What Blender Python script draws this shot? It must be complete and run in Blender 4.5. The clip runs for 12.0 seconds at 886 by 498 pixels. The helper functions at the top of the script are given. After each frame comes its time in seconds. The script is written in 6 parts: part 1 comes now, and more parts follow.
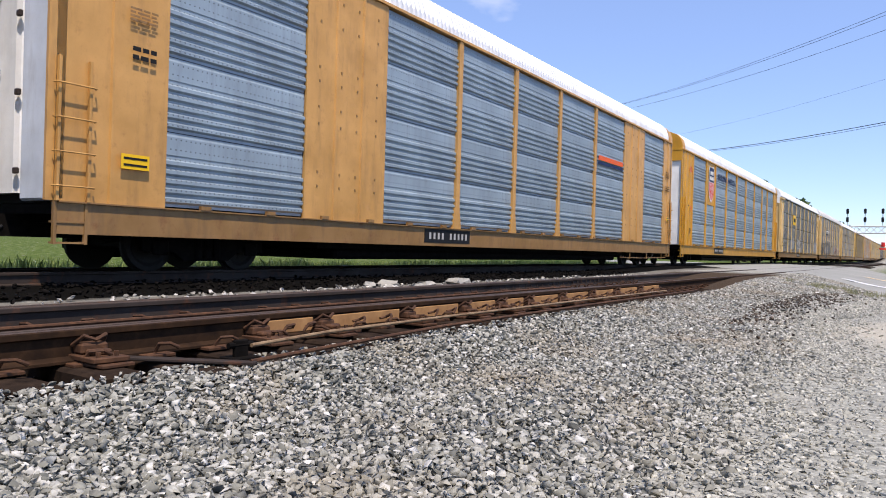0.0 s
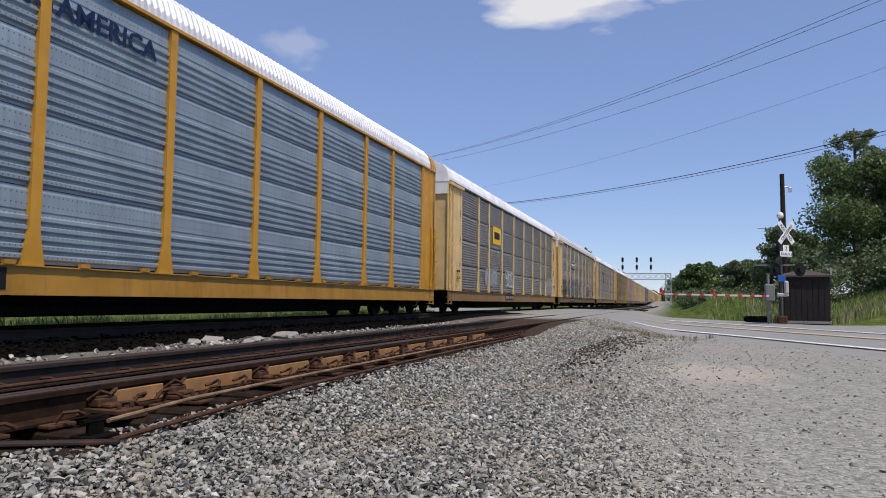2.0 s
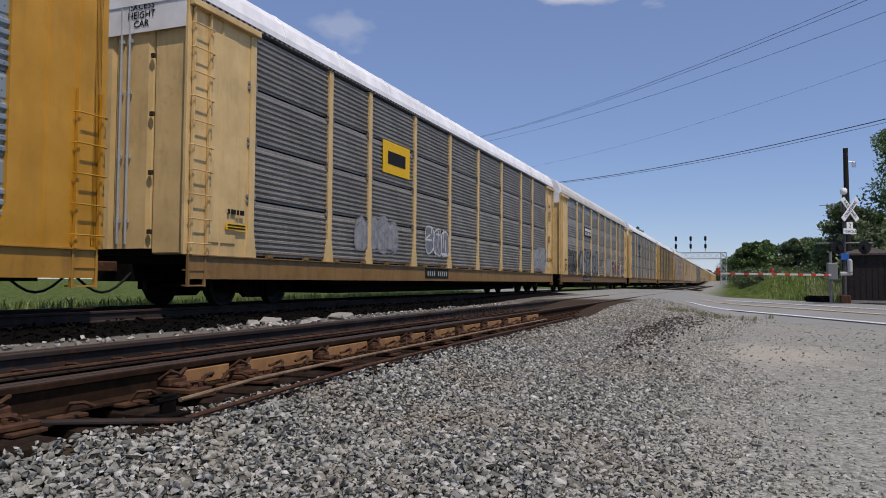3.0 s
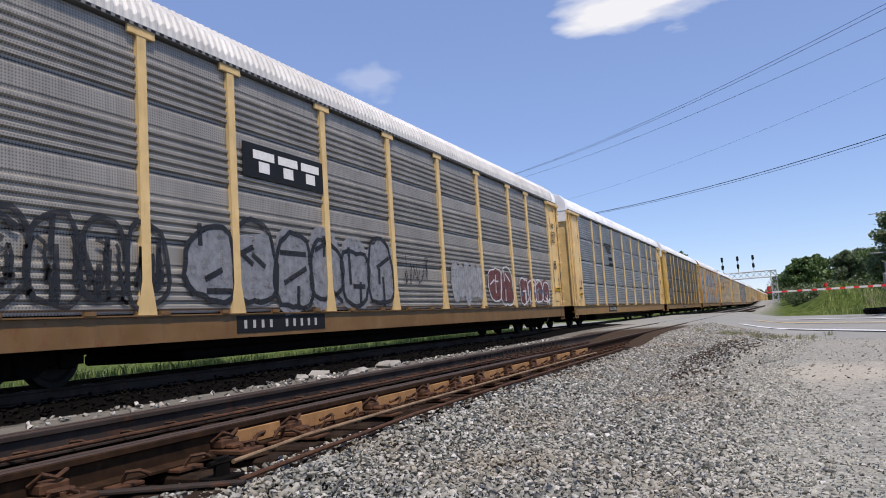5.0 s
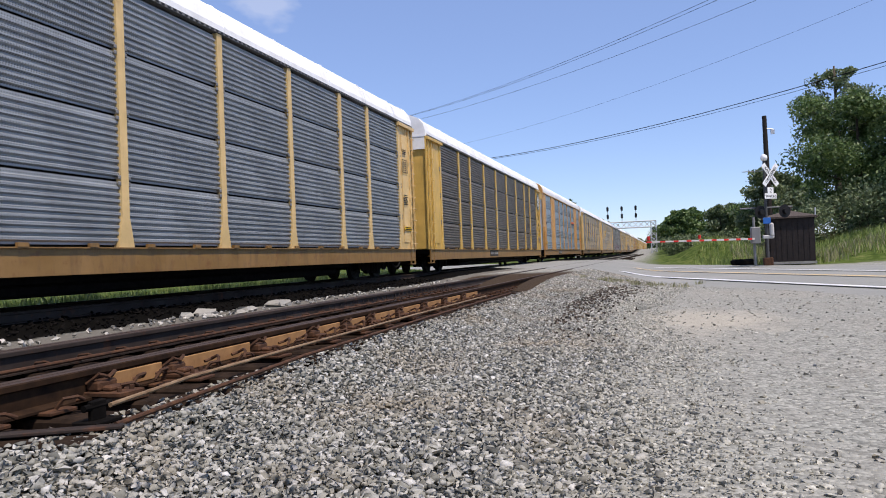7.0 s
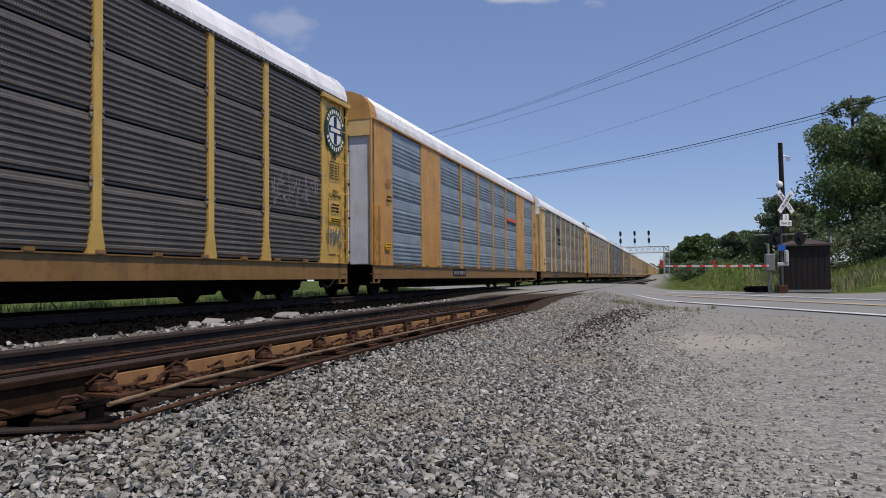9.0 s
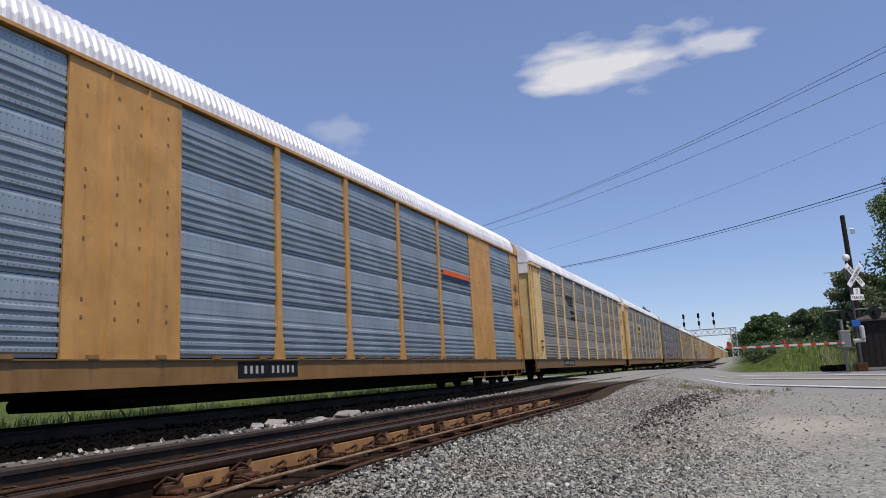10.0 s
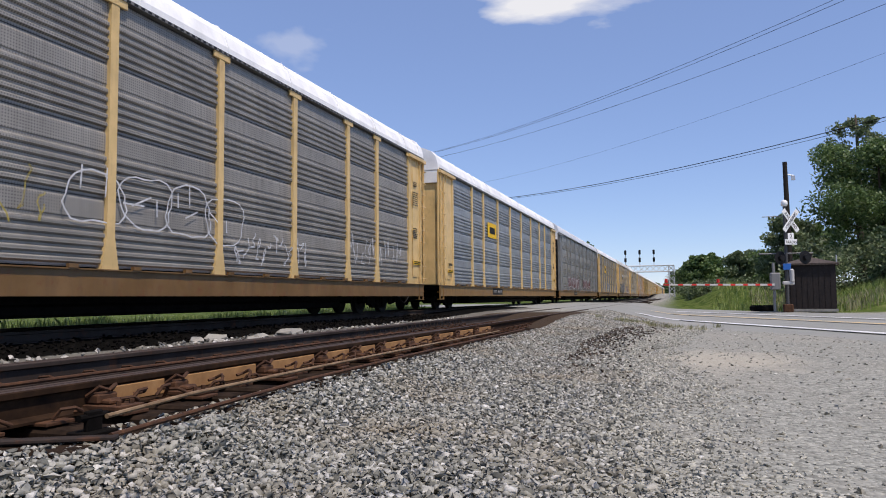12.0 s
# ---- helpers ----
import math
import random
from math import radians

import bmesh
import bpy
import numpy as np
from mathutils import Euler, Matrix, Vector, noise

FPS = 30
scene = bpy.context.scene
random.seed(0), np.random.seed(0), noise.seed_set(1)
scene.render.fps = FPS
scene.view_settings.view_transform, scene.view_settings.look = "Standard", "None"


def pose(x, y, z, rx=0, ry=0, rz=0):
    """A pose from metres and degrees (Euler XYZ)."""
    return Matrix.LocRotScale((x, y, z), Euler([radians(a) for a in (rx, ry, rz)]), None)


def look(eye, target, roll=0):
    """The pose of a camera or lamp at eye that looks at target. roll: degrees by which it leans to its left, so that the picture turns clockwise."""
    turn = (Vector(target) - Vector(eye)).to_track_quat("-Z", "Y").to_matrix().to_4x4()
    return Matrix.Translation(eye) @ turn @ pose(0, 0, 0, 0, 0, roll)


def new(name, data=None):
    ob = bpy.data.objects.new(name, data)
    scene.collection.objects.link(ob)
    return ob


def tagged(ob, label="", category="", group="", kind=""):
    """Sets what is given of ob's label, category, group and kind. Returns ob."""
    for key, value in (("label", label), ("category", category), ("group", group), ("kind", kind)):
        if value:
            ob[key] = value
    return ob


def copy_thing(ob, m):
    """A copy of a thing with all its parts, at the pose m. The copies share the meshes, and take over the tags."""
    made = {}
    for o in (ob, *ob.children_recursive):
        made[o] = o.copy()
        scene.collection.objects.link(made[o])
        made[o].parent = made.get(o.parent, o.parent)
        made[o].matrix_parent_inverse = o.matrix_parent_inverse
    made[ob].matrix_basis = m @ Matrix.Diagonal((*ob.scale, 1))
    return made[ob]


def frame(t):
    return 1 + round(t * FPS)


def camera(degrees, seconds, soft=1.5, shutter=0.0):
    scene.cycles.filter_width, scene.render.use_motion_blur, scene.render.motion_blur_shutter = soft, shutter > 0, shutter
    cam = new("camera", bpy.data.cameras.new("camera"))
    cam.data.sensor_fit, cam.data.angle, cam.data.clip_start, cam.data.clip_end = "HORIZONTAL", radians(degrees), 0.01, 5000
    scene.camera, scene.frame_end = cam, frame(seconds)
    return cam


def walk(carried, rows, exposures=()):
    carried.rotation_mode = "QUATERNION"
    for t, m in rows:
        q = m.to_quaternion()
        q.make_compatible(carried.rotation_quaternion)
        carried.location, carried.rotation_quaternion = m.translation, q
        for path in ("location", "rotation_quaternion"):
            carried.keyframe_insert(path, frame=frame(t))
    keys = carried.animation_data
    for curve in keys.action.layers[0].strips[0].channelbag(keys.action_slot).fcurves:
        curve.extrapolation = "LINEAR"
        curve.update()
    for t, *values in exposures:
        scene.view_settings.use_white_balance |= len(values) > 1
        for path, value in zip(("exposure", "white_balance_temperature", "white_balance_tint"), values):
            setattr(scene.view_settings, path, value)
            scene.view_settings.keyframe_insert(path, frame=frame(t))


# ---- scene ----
cam = camera(62.5, 12.0, soft=1.0)
PATH = [
    (0, (1.355, 0.147, 0.465), (0.2705, 1.8270, 0.4629), 1.61),
    (0.5, (1.213, 0.217, 0.468), (0.1729, 1.9234, 0.5494), -0.58),
    (1, (1.052, 0.059, 0.483), (0.3548, 1.9248, 0.6623), 0.75),
    (1.5, (0.882, 0.023, 0.498), (0.2977, 1.9332, 0.5931), 0.89),
    (2, (0.899, 0.023, 0.500), (0.2961, 1.9246, 0.6421), 0.69),
    (2.5, (0.877, 0.033, 0.500), (0.2329, 1.9216, 0.6336), 0.81),
    (2.7, (0.835, 0.018, 0.500), (0.1265, 1.8858, 0.5904), 1.17),
    (4.3, (0.814, 0.071, 0.516), (0.0066, 1.8981, 0.6212), -3.06),
    (4.5, (0.812, 0.075, 0.506), (-0.0651, 1.8695, 0.6033), -3.23),
    (5, (0.821, 0.050, 0.510), (-0.0055, 1.8595, 0.7142), -3.83),
    (5.5, (0.816, 0.081, 0.521), (-0.0139, 1.8946, 0.6635), -4.50),
    (6, (0.825, 0.071, 0.521), (-0.0846, 1.8461, 0.6624), -3.13),
    (6.5, (0.827, 0.080, 0.517), (0.0131, 1.9065, 0.5645), -2.99),
    (7, (0.807, 0.080, 0.537), (0.2384, 1.9973, 0.5637), -2.22),
    (7.2, (0.824, 0.044, 0.549), (0.1468, 1.9182, 0.7244), -0.94),
    (8.8, (0.800, 0.153, 0.467), (0.2519, 2.0738, 0.5604), 0.28),
    (9, (0.798, 0.156, 0.465), (0.2006, 2.0627, 0.5483), -0.72),
    (9.5, (0.807, 0.120, 0.466), (0.0817, 1.9770, 0.6256), -1.06),
    (10, (0.823, 0.116, 0.445), (0.0982, 1.9489, 0.7852), -3.10),
    (10.5, (0.818, 0.139, 0.438), (0.1713, 1.9991, 0.7849), -3.25),
    (11, (0.815, 0.238, 0.427), (0.2588, 2.1365, 0.7197), -0.65),
    (11.5, (0.826, 0.158, 0.423), (0.1945, 2.0370, 0.6917), 0.09),
    (12, (0.817, 0.169, 0.431), (0.2087, 2.0691, 0.5655), -0.54),
]
EXPOSURES = [(t, stops + 0.12, 6950, 16) for t, stops in (
    (0.0, 0.34), (0.5, 0.36), (1.0, 0.14), (1.5, -0.20), (2.0, -0.27), (2.5, -0.60), (4.5, -0.10), (5.0, -0.06), (5.5, -0.10), (6.5, 0.06), (7.0, 0.06), (9.0, -0.54), (9.5, -0.54), (10.0, -0.36), (10.5, -0.32), (11.0, -0.38), (11.5, -0.26), (12.0, -0.15))]
walk(cam, [(t, look(eye, target, roll)) for t, eye, target, roll in PATH], EXPOSURES)

# the train's coupling behind its first whole wagon: place at 0 s and speed along -y
TRAIN_START, TRAIN_SPEED, PITCH = 33.30, 17.27, 28.55
TRAIN_X = -9.05
# how far the train runs behind an even pace, second by second
LAG = [(0.0, 0.35), (0.5, 0.0), (1.0, 0.12), (1.5, 0.22), (2.0, 0.0), (4.3, -0.45), (4.6, -0.55), (5.0, -0.70), (5.5, -0.15), (6.0, -0.25), (6.5, 0.05), (7.0, -0.12), (9.0, -0.72), (9.5, -0.45), (10.0, -0.42), (10.5, -0.72), (11.0, -0.58), (11.5, -0.70), (12.0, -0.12)]

# ---------------------------------------------------------------- light
world = bpy.data.worlds.new("sky")
scene.world = world
world.use_nodes = True
wn, wl = world.node_tree.nodes, world.node_tree.links
wn.clear()
sky = wn.new("ShaderNodeTexSky")
sky.sky_type, sky.sun_disc = "NISHITA", False
SUN_DIR = Vector((0.38, -0.26, 0.885)).normalized()
sky.sun_elevation = math.asin(SUN_DIR.z)
sky.sun_rotation = math.atan2(SUN_DIR.x, SUN_DIR.y)
sky.air_density, sky.dust_density, sky.ozone_density = 0.85, 0.0, 6.0
bg = wn.new("ShaderNodeBackground")
bg.inputs["Strength"].default_value = 0.23
wo = wn.new("ShaderNodeOutputWorld")
# a thin even summer haze lies over the clear sky
haze = wn.new("ShaderNodeMix")
haze.data_type = "RGBA"
haze.inputs[0].default_value = 0.6
haze.inputs[7].default_value = (0.86, 1.3, 2.55, 1)
wl.new(sky.outputs[0], haze.inputs[6])
wl.new(haze.outputs[2], bg.inputs["Color"])
wl.new(bg.outputs[0], wo.inputs["Surface"])
sun = new("sun", bpy.data.lights.new("sun", "SUN"))
sun.data.energy, sun.data.angle, sun.data.color = 4.1, radians(0.6), (1.0, 0.95, 0.88)
sun.matrix_world = look((0, 0, 60), Vector((0, 0, 60)) - SUN_DIR)


# ---------------------------------------------------------------- materials
def nodes_of(name):
    m = bpy.data.materials.new(name)
    m.use_nodes = True
    n, l = m.node_tree.nodes, m.node_tree.links
    return m, n, l, n["Principled BSDF"]


def ramp(n, stops):
    r = n.new("ShaderNodeValToRGB")
    e = r.color_ramp.elements
    while len(e) < len(stops):
        e.new(0.5)
    for el, (p, c) in zip(e, stops):
        el.position, el.color = p, (*c, 1)
    return r


def noise_tex(n, l, scale, detail=4.0, rough=0.55, coord="Object", stretch=None):
    co = n.new("ShaderNodeTexCoord")
    no = n.new("ShaderNodeTexNoise")
    no.inputs["Scale"].default_value, no.inputs["Detail"].default_value, no.inputs["Roughness"].default_value = scale, detail, rough
    if stretch:
        mp = n.new("ShaderNodeMapping")
        mp.inputs["Scale"].default_value = stretch
        l.new(co.outputs[coord], mp.inputs[0])
        l.new(mp.outputs[0], no.inputs[0])
    else:
        l.new(co.outputs[coord], no.inputs[0])
    return no


def mixed(n, l, a, b, fac, blend="MIX"):
    """Mix two colours (sockets or tuples) by a socket or a number."""
    mx = n.new("ShaderNodeMix")
    mx.data_type, mx.blend_type = "RGBA", blend
    for sock, v in ((mx.inputs[6], a), (mx.inputs[7], b), (mx.inputs[0], fac)):
        if isinstance(v, tuple):
            sock.default_value = (*v, 1)
        elif isinstance(v, (int, float)):
            sock.default_value = v
        else:
            l.new(v, sock)
    return mx.outputs[2]


def stepped(n, l, value, low, high, most=1.0):
    mr = n.new("ShaderNodeMapRange")
    mr.inputs[1].default_value, mr.inputs[2].default_value, mr.inputs[4].default_value = low, high, most
    l.new(value, mr.inputs[0])
    return mr.outputs[0]


def bumped(n, l, bsdf, height, strength=0.3, distance=0.01):
    b = n.new("ShaderNodeBump")
    b.inputs["Strength"].default_value, b.inputs["Distance"].default_value = strength, distance
    l.new(height, b.inputs["Height"])
    l.new(b.outputs[0], bsdf.inputs["Normal"])


def paint(name, colour, dirt=(0.12, 0.07, 0.035), amount=0.5, rough=0.45, rust=0.0, streak=(1.2, 1.2, 0.25), spec=0.4, metal=0.0):
    """Weathered paint: faded patches, streaks of dirt running down, a little rust."""
    m, n, l, b = nodes_of(name)
    fade = noise_tex(n, l, 1.3, 5)
    hi = tuple(min(1, c * 1.12 + 0.02) for c in colour)
    lo = tuple(c * 0.82 for c in colour)
    base = mixed(n, l, lo, hi, stepped(n, l, fade.outputs[0], 0.3, 0.7))
    st = noise_tex(n, l, 3.5, 6, 0.65, stretch=streak)
    base = mixed(n, l, base, dirt, stepped(n, l, st.outputs[0], 0.50, 0.78, amount))
    fine = noise_tex(n, l, 38, 3)
    base = mixed(n, l, base, tuple(c * 0.6 for c in colour), stepped(n, l, fine.outputs[0], 0.58, 0.75, 0.25))
    if rust:
        ru = noise_tex(n, l, 5.0, 8, 0.7)
        base = mixed(n, l, base, (0.16, 0.055, 0.02), stepped(n, l, ru.outputs[0], 0.60 - 0.1 * rust, 0.68, rust))
    l.new(base, b.inputs["Base Color"])
    b.inputs["Roughness"].default_value = rough
    b.inputs["Metallic"].default_value = metal
    b.inputs["Specular IOR Level"].default_value = spec
    bumped(n, l, b, fine.outputs[0], 0.08, 0.004)
    return m


def panel_metal(name, colour, metal=0.35, holes=0.0, rough=0.42, dirt=0.35, pitches=(0.046, 0.043)):
    """Galvanised perforated side screen: dull zinc with dirt, and rows of small holes."""
    m, n, l, b = nodes_of(name)
    info = n.new("ShaderNodeObjectInfo")
    fade = noise_tex(n, l, 0.9, 6)
    lo, hi = tuple(c * 0.78 for c in colour), tuple(min(1, c * 1.18) for c in colour)
    base = mixed(n, l, lo, hi, stepped(n, l, fade.outputs[0], 0.3, 0.7))
    base = mixed(n, l, base, tuple(c * 0.75 for c in colour), stepped(n, l, info.outputs["Random"], 0.0, 1.0, 0.45))
    st = noise_tex(n, l, 2.6, 7, 0.7, stretch=(1, 2.2, 0.3))
    base = mixed(n, l, base, (0.075, 0.062, 0.05), stepped(n, l, st.outputs[0], 0.5, 0.8, dirt))
    if holes:
        co = n.new("ShaderNodeTexCoord")
        sep = n.new("ShaderNodeSeparateXYZ")
        l.new(co.outputs["Object"], sep.inputs[0])
        ways = []
        for axis, pitch in (("Y", pitches[0]), ("Z", pitches[1])):
            pp = n.new("ShaderNodeMath"); pp.operation = "PINGPONG"; pp.inputs[1].default_value = pitch / 2
            l.new(sep.outputs[axis], pp.inputs[0])
            sq = n.new("ShaderNodeMath"); sq.operation = "POWER"; sq.inputs[1].default_value = 2
            l.new(pp.outputs[0], sq.inputs[0])
            ways.append(sq)
        ad = n.new("ShaderNodeMath"); ad.operation = "ADD"
        l.new(ways[0].outputs[0], ad.inputs[0]); l.new(ways[1].outputs[0], ad.inputs[1])
        lt = n.new("ShaderNodeMath"); lt.operation = "LESS_THAN"; lt.inputs[1].default_value = 0.0115 ** 2
        l.new(ad.outputs[0], lt.inputs[0])
        ml = n.new("ShaderNodeMath"); ml.operation = "MULTIPLY"; ml.inputs[1].default_value = holes
        l.new(lt.outputs[0], ml.inputs[0])
        base = mixed(n, l, base, (0.012, 0.012, 0.013), ml.outputs[0])
    l.new(base, b.inputs["Base Color"])
    b.inputs["Metallic"].default_value, b.inputs["Roughness"].default_value = metal, rough
    return m


def rough_stuff(name, stops, scale, bump=0.4, dist=0.02, rough=0.9, coord="Object", big=None, spec=0.3):
    m, n, l, b = nodes_of(name)
    no = noise_tex(n, l, scale, 6, 0.62, coord)
    r = ramp(n, stops)
    l.new(no.outputs[0], r.inputs[0])
    col = r.outputs[0]
    if big:
        bn = noise_tex(n, l, big[0], 4, 0.5, coord)
        col = mixed(n, l, col, big[1], stepped(n, l, bn.outputs[0], big[2], big[3], big[4]))
    l.new(col, b.inputs["Base Color"])
    b.inputs["Roughness"].default_value = rough
    b.inputs["Specular IOR Level"].default_value = spec
    bumped(n, l, b, no.outputs[0], bump, dist)
    return m


def stone_mat(name, stops, dirt=None):
    """Broken stone: each stone its own grey, with speckle."""
    m, n, l, b = nodes_of(name)
    geo = n.new("ShaderNodeNewGeometry")
    r = ramp(n, stops)
    l.new(geo.outputs["Random Per Island"], r.inputs[0])
    sp = noise_tex(n, l, 70, 4, 0.7)
    col = mixed(n, l, r.outputs[0], (0.08, 0.075, 0.07), stepped(n, l, sp.outputs[0], 0.5, 0.8, 0.5))
    if dirt:
        bn = noise_tex(n, l, 0.9, 4)
        col = mixed(n, l, col, dirt, stepped(n, l, bn.outputs[0], 0.48, 0.7, 0.55))
    l.new(col, b.inputs["Base Color"])
    b.inputs["Roughness"].default_value = 0.85
    bumped(n, l, b, sp.outputs[0], 0.3, 0.004)
    return m


def plain(name, colour, rough=0.6, metal=0.0, glow=None):
    m, n, l, b = nodes_of(name)
    no = noise_tex(n, l, 14, 5)
    base = mixed(n, l, tuple(c * 0.8 for c in colour), tuple(min(1, c * 1.1) for c in colour), no.outputs[0])
    l.new(base, b.inputs["Base Color"])
    b.inputs["Roughness"].default_value, b.inputs["Metallic"].default_value = rough, metal
    b.inputs["Specular IOR Level"].default_value = 0.15 if rough >= 0.5 else 0.4
    if glow:
        b.inputs["Emission Color"].default_value = (*glow[:3], 1)
        b.inputs["Emission Strength"].default_value = glow[3]
    return m


def leaf_mat(name, stops):
    m, n, l, b = nodes_of(name)
    geo = n.new("ShaderNodeNewGeometry")
    r = ramp(n, stops)
    l.new(geo.outputs["Random Per Island"], r.inputs[0])
    no = noise_tex(n, l, 0.5, 3)
    col = mixed(n, l, r.outputs[0], stops[0][1], stepped(n, l, no.outputs[0], 0.4, 0.7, 0.6))
    l.new(col, b.inputs["Base Color"])
    b.inputs["Roughness"].default_value = 0.55
    tr = n.new("ShaderNodeBsdfTranslucent")
    l.new(col, tr.inputs["Color"])
    mx = n.new("ShaderNodeMixShader")
    mx.inputs[0].default_value = 0.3
    out = n["Material Output"]
    l.new(b.outputs[0], mx.inputs[1]); l.new(tr.outputs[0], mx.inputs[2]); l.new(mx.outputs[0], out.inputs["Surface"])
    return m


ORANGE = paint("orange_paint", (0.52, 0.27, 0.072), amount=0.45, rust=0.25)
YELLOW = paint("bright_yellow_paint", (0.53, 0.255, 0.016), amount=0.25)
CREAM = paint("pale_yellow_paint", (0.68, 0.47, 0.20), amount=0.35, rust=0.15)
GOLD = paint("golden_paint", (0.60, 0.38, 0.09), amount=0.4)
SILL_RUST = paint("rusty_sill_paint", (0.245, 0.128, 0.036), amount=0.72, rust=0.55)
SILL_GOLD = paint("dirty_yellow_sill", (0.25, 0.135, 0.036), amount=0.85, rust=0.65)
SILL_DIRTY = paint("oil_stained_sill", (0.17, 0.088, 0.024), amount=0.85, rust=0.75)
SILL_BRIGHT = paint("yellow_sill", (0.42, 0.205, 0.018), amount=0.6, rust=0.25)
WHITE_PAINT = paint("white_paint", (0.80, 0.79, 0.76), amount=0.2, dirt=(0.3, 0.26, 0.2))
ROOF_WHITE = paint("white_roof", (0.86, 0.86, 0.85), amount=0.1, dirt=(0.4, 0.38, 0.34), rough=0.5)
ROOF_ZINC = paint("zinc_roof", (0.72, 0.73, 0.74), amount=0.15, dirt=(0.35, 0.33, 0.3), rough=0.45, metal=0.15)
ROOF_GREY = paint("grey_roof", (0.55, 0.54, 0.51), amount=0.25, dirt=(0.3, 0.27, 0.22))
ZINC = plain("galvanised_steel", (0.55, 0.57, 0.6), 0.4, 0.6)
ZINC_PALE = paint("bright_galvanised_sheet", (0.60, 0.64, 0.70), amount=0.3, rough=0.4)
PANEL_BLUE = panel_metal("blue_zinc_panel", (0.285, 0.352, 0.395), 0.25, 0.7, 0.45, 0.35, (0.085, 0.145))
PANEL_GREY = panel_metal("grey_zinc_panel", (0.30, 0.28, 0.245), 0.1, 0.6, 0.45, 0.5)
PANEL_SLATE = panel_metal("slate_zinc_panel", (0.31, 0.33, 0.34), 0.2, 0.6, 0.45, 0.4)
PANEL_DARK = panel_metal("dark_weathered_panel", (0.17, 0.152, 0.13), 0.1, 0.8, 0.5, 0.6)
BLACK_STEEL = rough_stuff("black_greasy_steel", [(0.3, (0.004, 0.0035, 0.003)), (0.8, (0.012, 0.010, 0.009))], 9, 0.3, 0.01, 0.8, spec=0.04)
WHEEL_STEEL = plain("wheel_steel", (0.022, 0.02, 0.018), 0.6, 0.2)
DARK_GAP = plain("interior_shade", (0.012, 0.012, 0.012), 0.9)
BLACK_PAINT = plain("black_paint", (0.015, 0.015, 0.016), 0.5)
MARK_WHITE = plain("marking_white", (0.75, 0.74, 0.70), 0.6)
STENCIL_GREY = plain("stencil_grey", (0.42, 0.41, 0.39), 0.6)
MARK_BLACK = plain("marking_black", (0.015, 0.0145, 0.014), 0.6)
MARK_YELLOW = plain("marking_yellow", (0.80, 0.48, 0.02), 0.5)
MARK_RED = plain("marking_red", (0.55, 0.035, 0.03), 0.5)
MARK_ORANGE = plain("marking_orange", (0.75, 0.12, 0.03), 0.5)
MARK_BLUE = plain("marking_blue", (0.014, 0.026, 0.075), 0.5)
MARK_GREEN = plain("marking_green", (0.02, 0.06, 0.045), 0.5)


def spray(name, colour, cover=0.75):
    """Thin sprayed paint: patchy, so that the ribbed steel shows through."""
    m, n, l, b = nodes_of(name)
    no = noise_tex(n, l, 5, 6, 0.7)
    l.new(mixed(n, l, tuple(c * 0.75 for c in colour), colour, no.outputs[0]), b.inputs["Base Color"])
    b.inputs["Roughness"].default_value = 0.55
    tr, mx = n.new("ShaderNodeBsdfTransparent"), n.new("ShaderNodeMixShader")
    mr = n.new("ShaderNodeMapRange")
    for k, v in ((1, 0.3), (2, 0.62), (3, cover - 0.25), (4, min(1.0, cover + 0.15))):
        mr.inputs[k].default_value = v
    l.new(no.outputs[0], mr.inputs[0])
    l.new(mr.outputs[0], mx.inputs[0]); l.new(tr.outputs[0], mx.inputs[1]); l.new(b.outputs[0], mx.inputs[2])
    l.new(mx.outputs[0], n["Material Output"].inputs["Surface"])
    return m


SPRAY_WHITE = spray("spray_paint_white", (0.70, 0.70, 0.70), 0.9)
SPRAY_BLACK = spray("spray_paint_black", (0.012, 0.012, 0.014), 0.97)
SPRAY_YELLOW = spray("spray_paint_yellow", (0.55, 0.42, 0.05), 0.5)
SPRAY_GREY = spray("spray_paint_grey", (0.30, 0.315, 0.34), 0.62)
SPRAY_PALE = spray("spray_paint_pale", (0.46, 0.47, 0.48), 0.6)
SPRAY_MAROON = spray("spray_paint_maroon", (0.16, 0.045, 0.04), 0.78)
SPRAY_BLUE = spray("spray_paint_blue", (0.10, 0.16, 0.22), 0.75)
SPRAY_PINK = spray("spray_paint_pink", (0.72, 0.52, 0.46), 0.7)
RAIL_STEEL = paint("rail_steel", (0.032, 0.022, 0.017), dirt=(0.014, 0.009, 0.007), amount=0.6, rough=0.65, rust=0.4, spec=0.12)
NEAR_RAIL = rough_stuff("brown_rail_web", [(0.25, (0.012, 0.007, 0.005)), (0.55, (0.032, 0.017, 0.009)), (0.85, (0.075, 0.037, 0.018))], 9, 0.4, 0.006, 0.85, spec=0.1)
RAIL_HEAD = plain("worn_rail_head", (0.062, 0.043, 0.035), 0.6, 0.0)
RUST = rough_stuff("rusty_iron", [(0.25, (0.022, 0.011, 0.007)), (0.55, (0.078, 0.034, 0.015)), (0.85, (0.16, 0.072, 0.031))], 14, 0.5, 0.006, 0.8)
RUST_PALE = rough_stuff("pale_rust_web", [(0.25, (0.20, 0.10, 0.04)), (0.6, (0.36, 0.19, 0.075)), (0.9, (0.45, 0.27, 0.12))], 6, 0.3, 0.005, 0.8)
ROD = rough_stuff("worn_rod", [(0.3, (0.13, 0.075, 0.036)), (0.8, (0.32, 0.22, 0.125))], 8, 0.2, 0.003, 0.6)
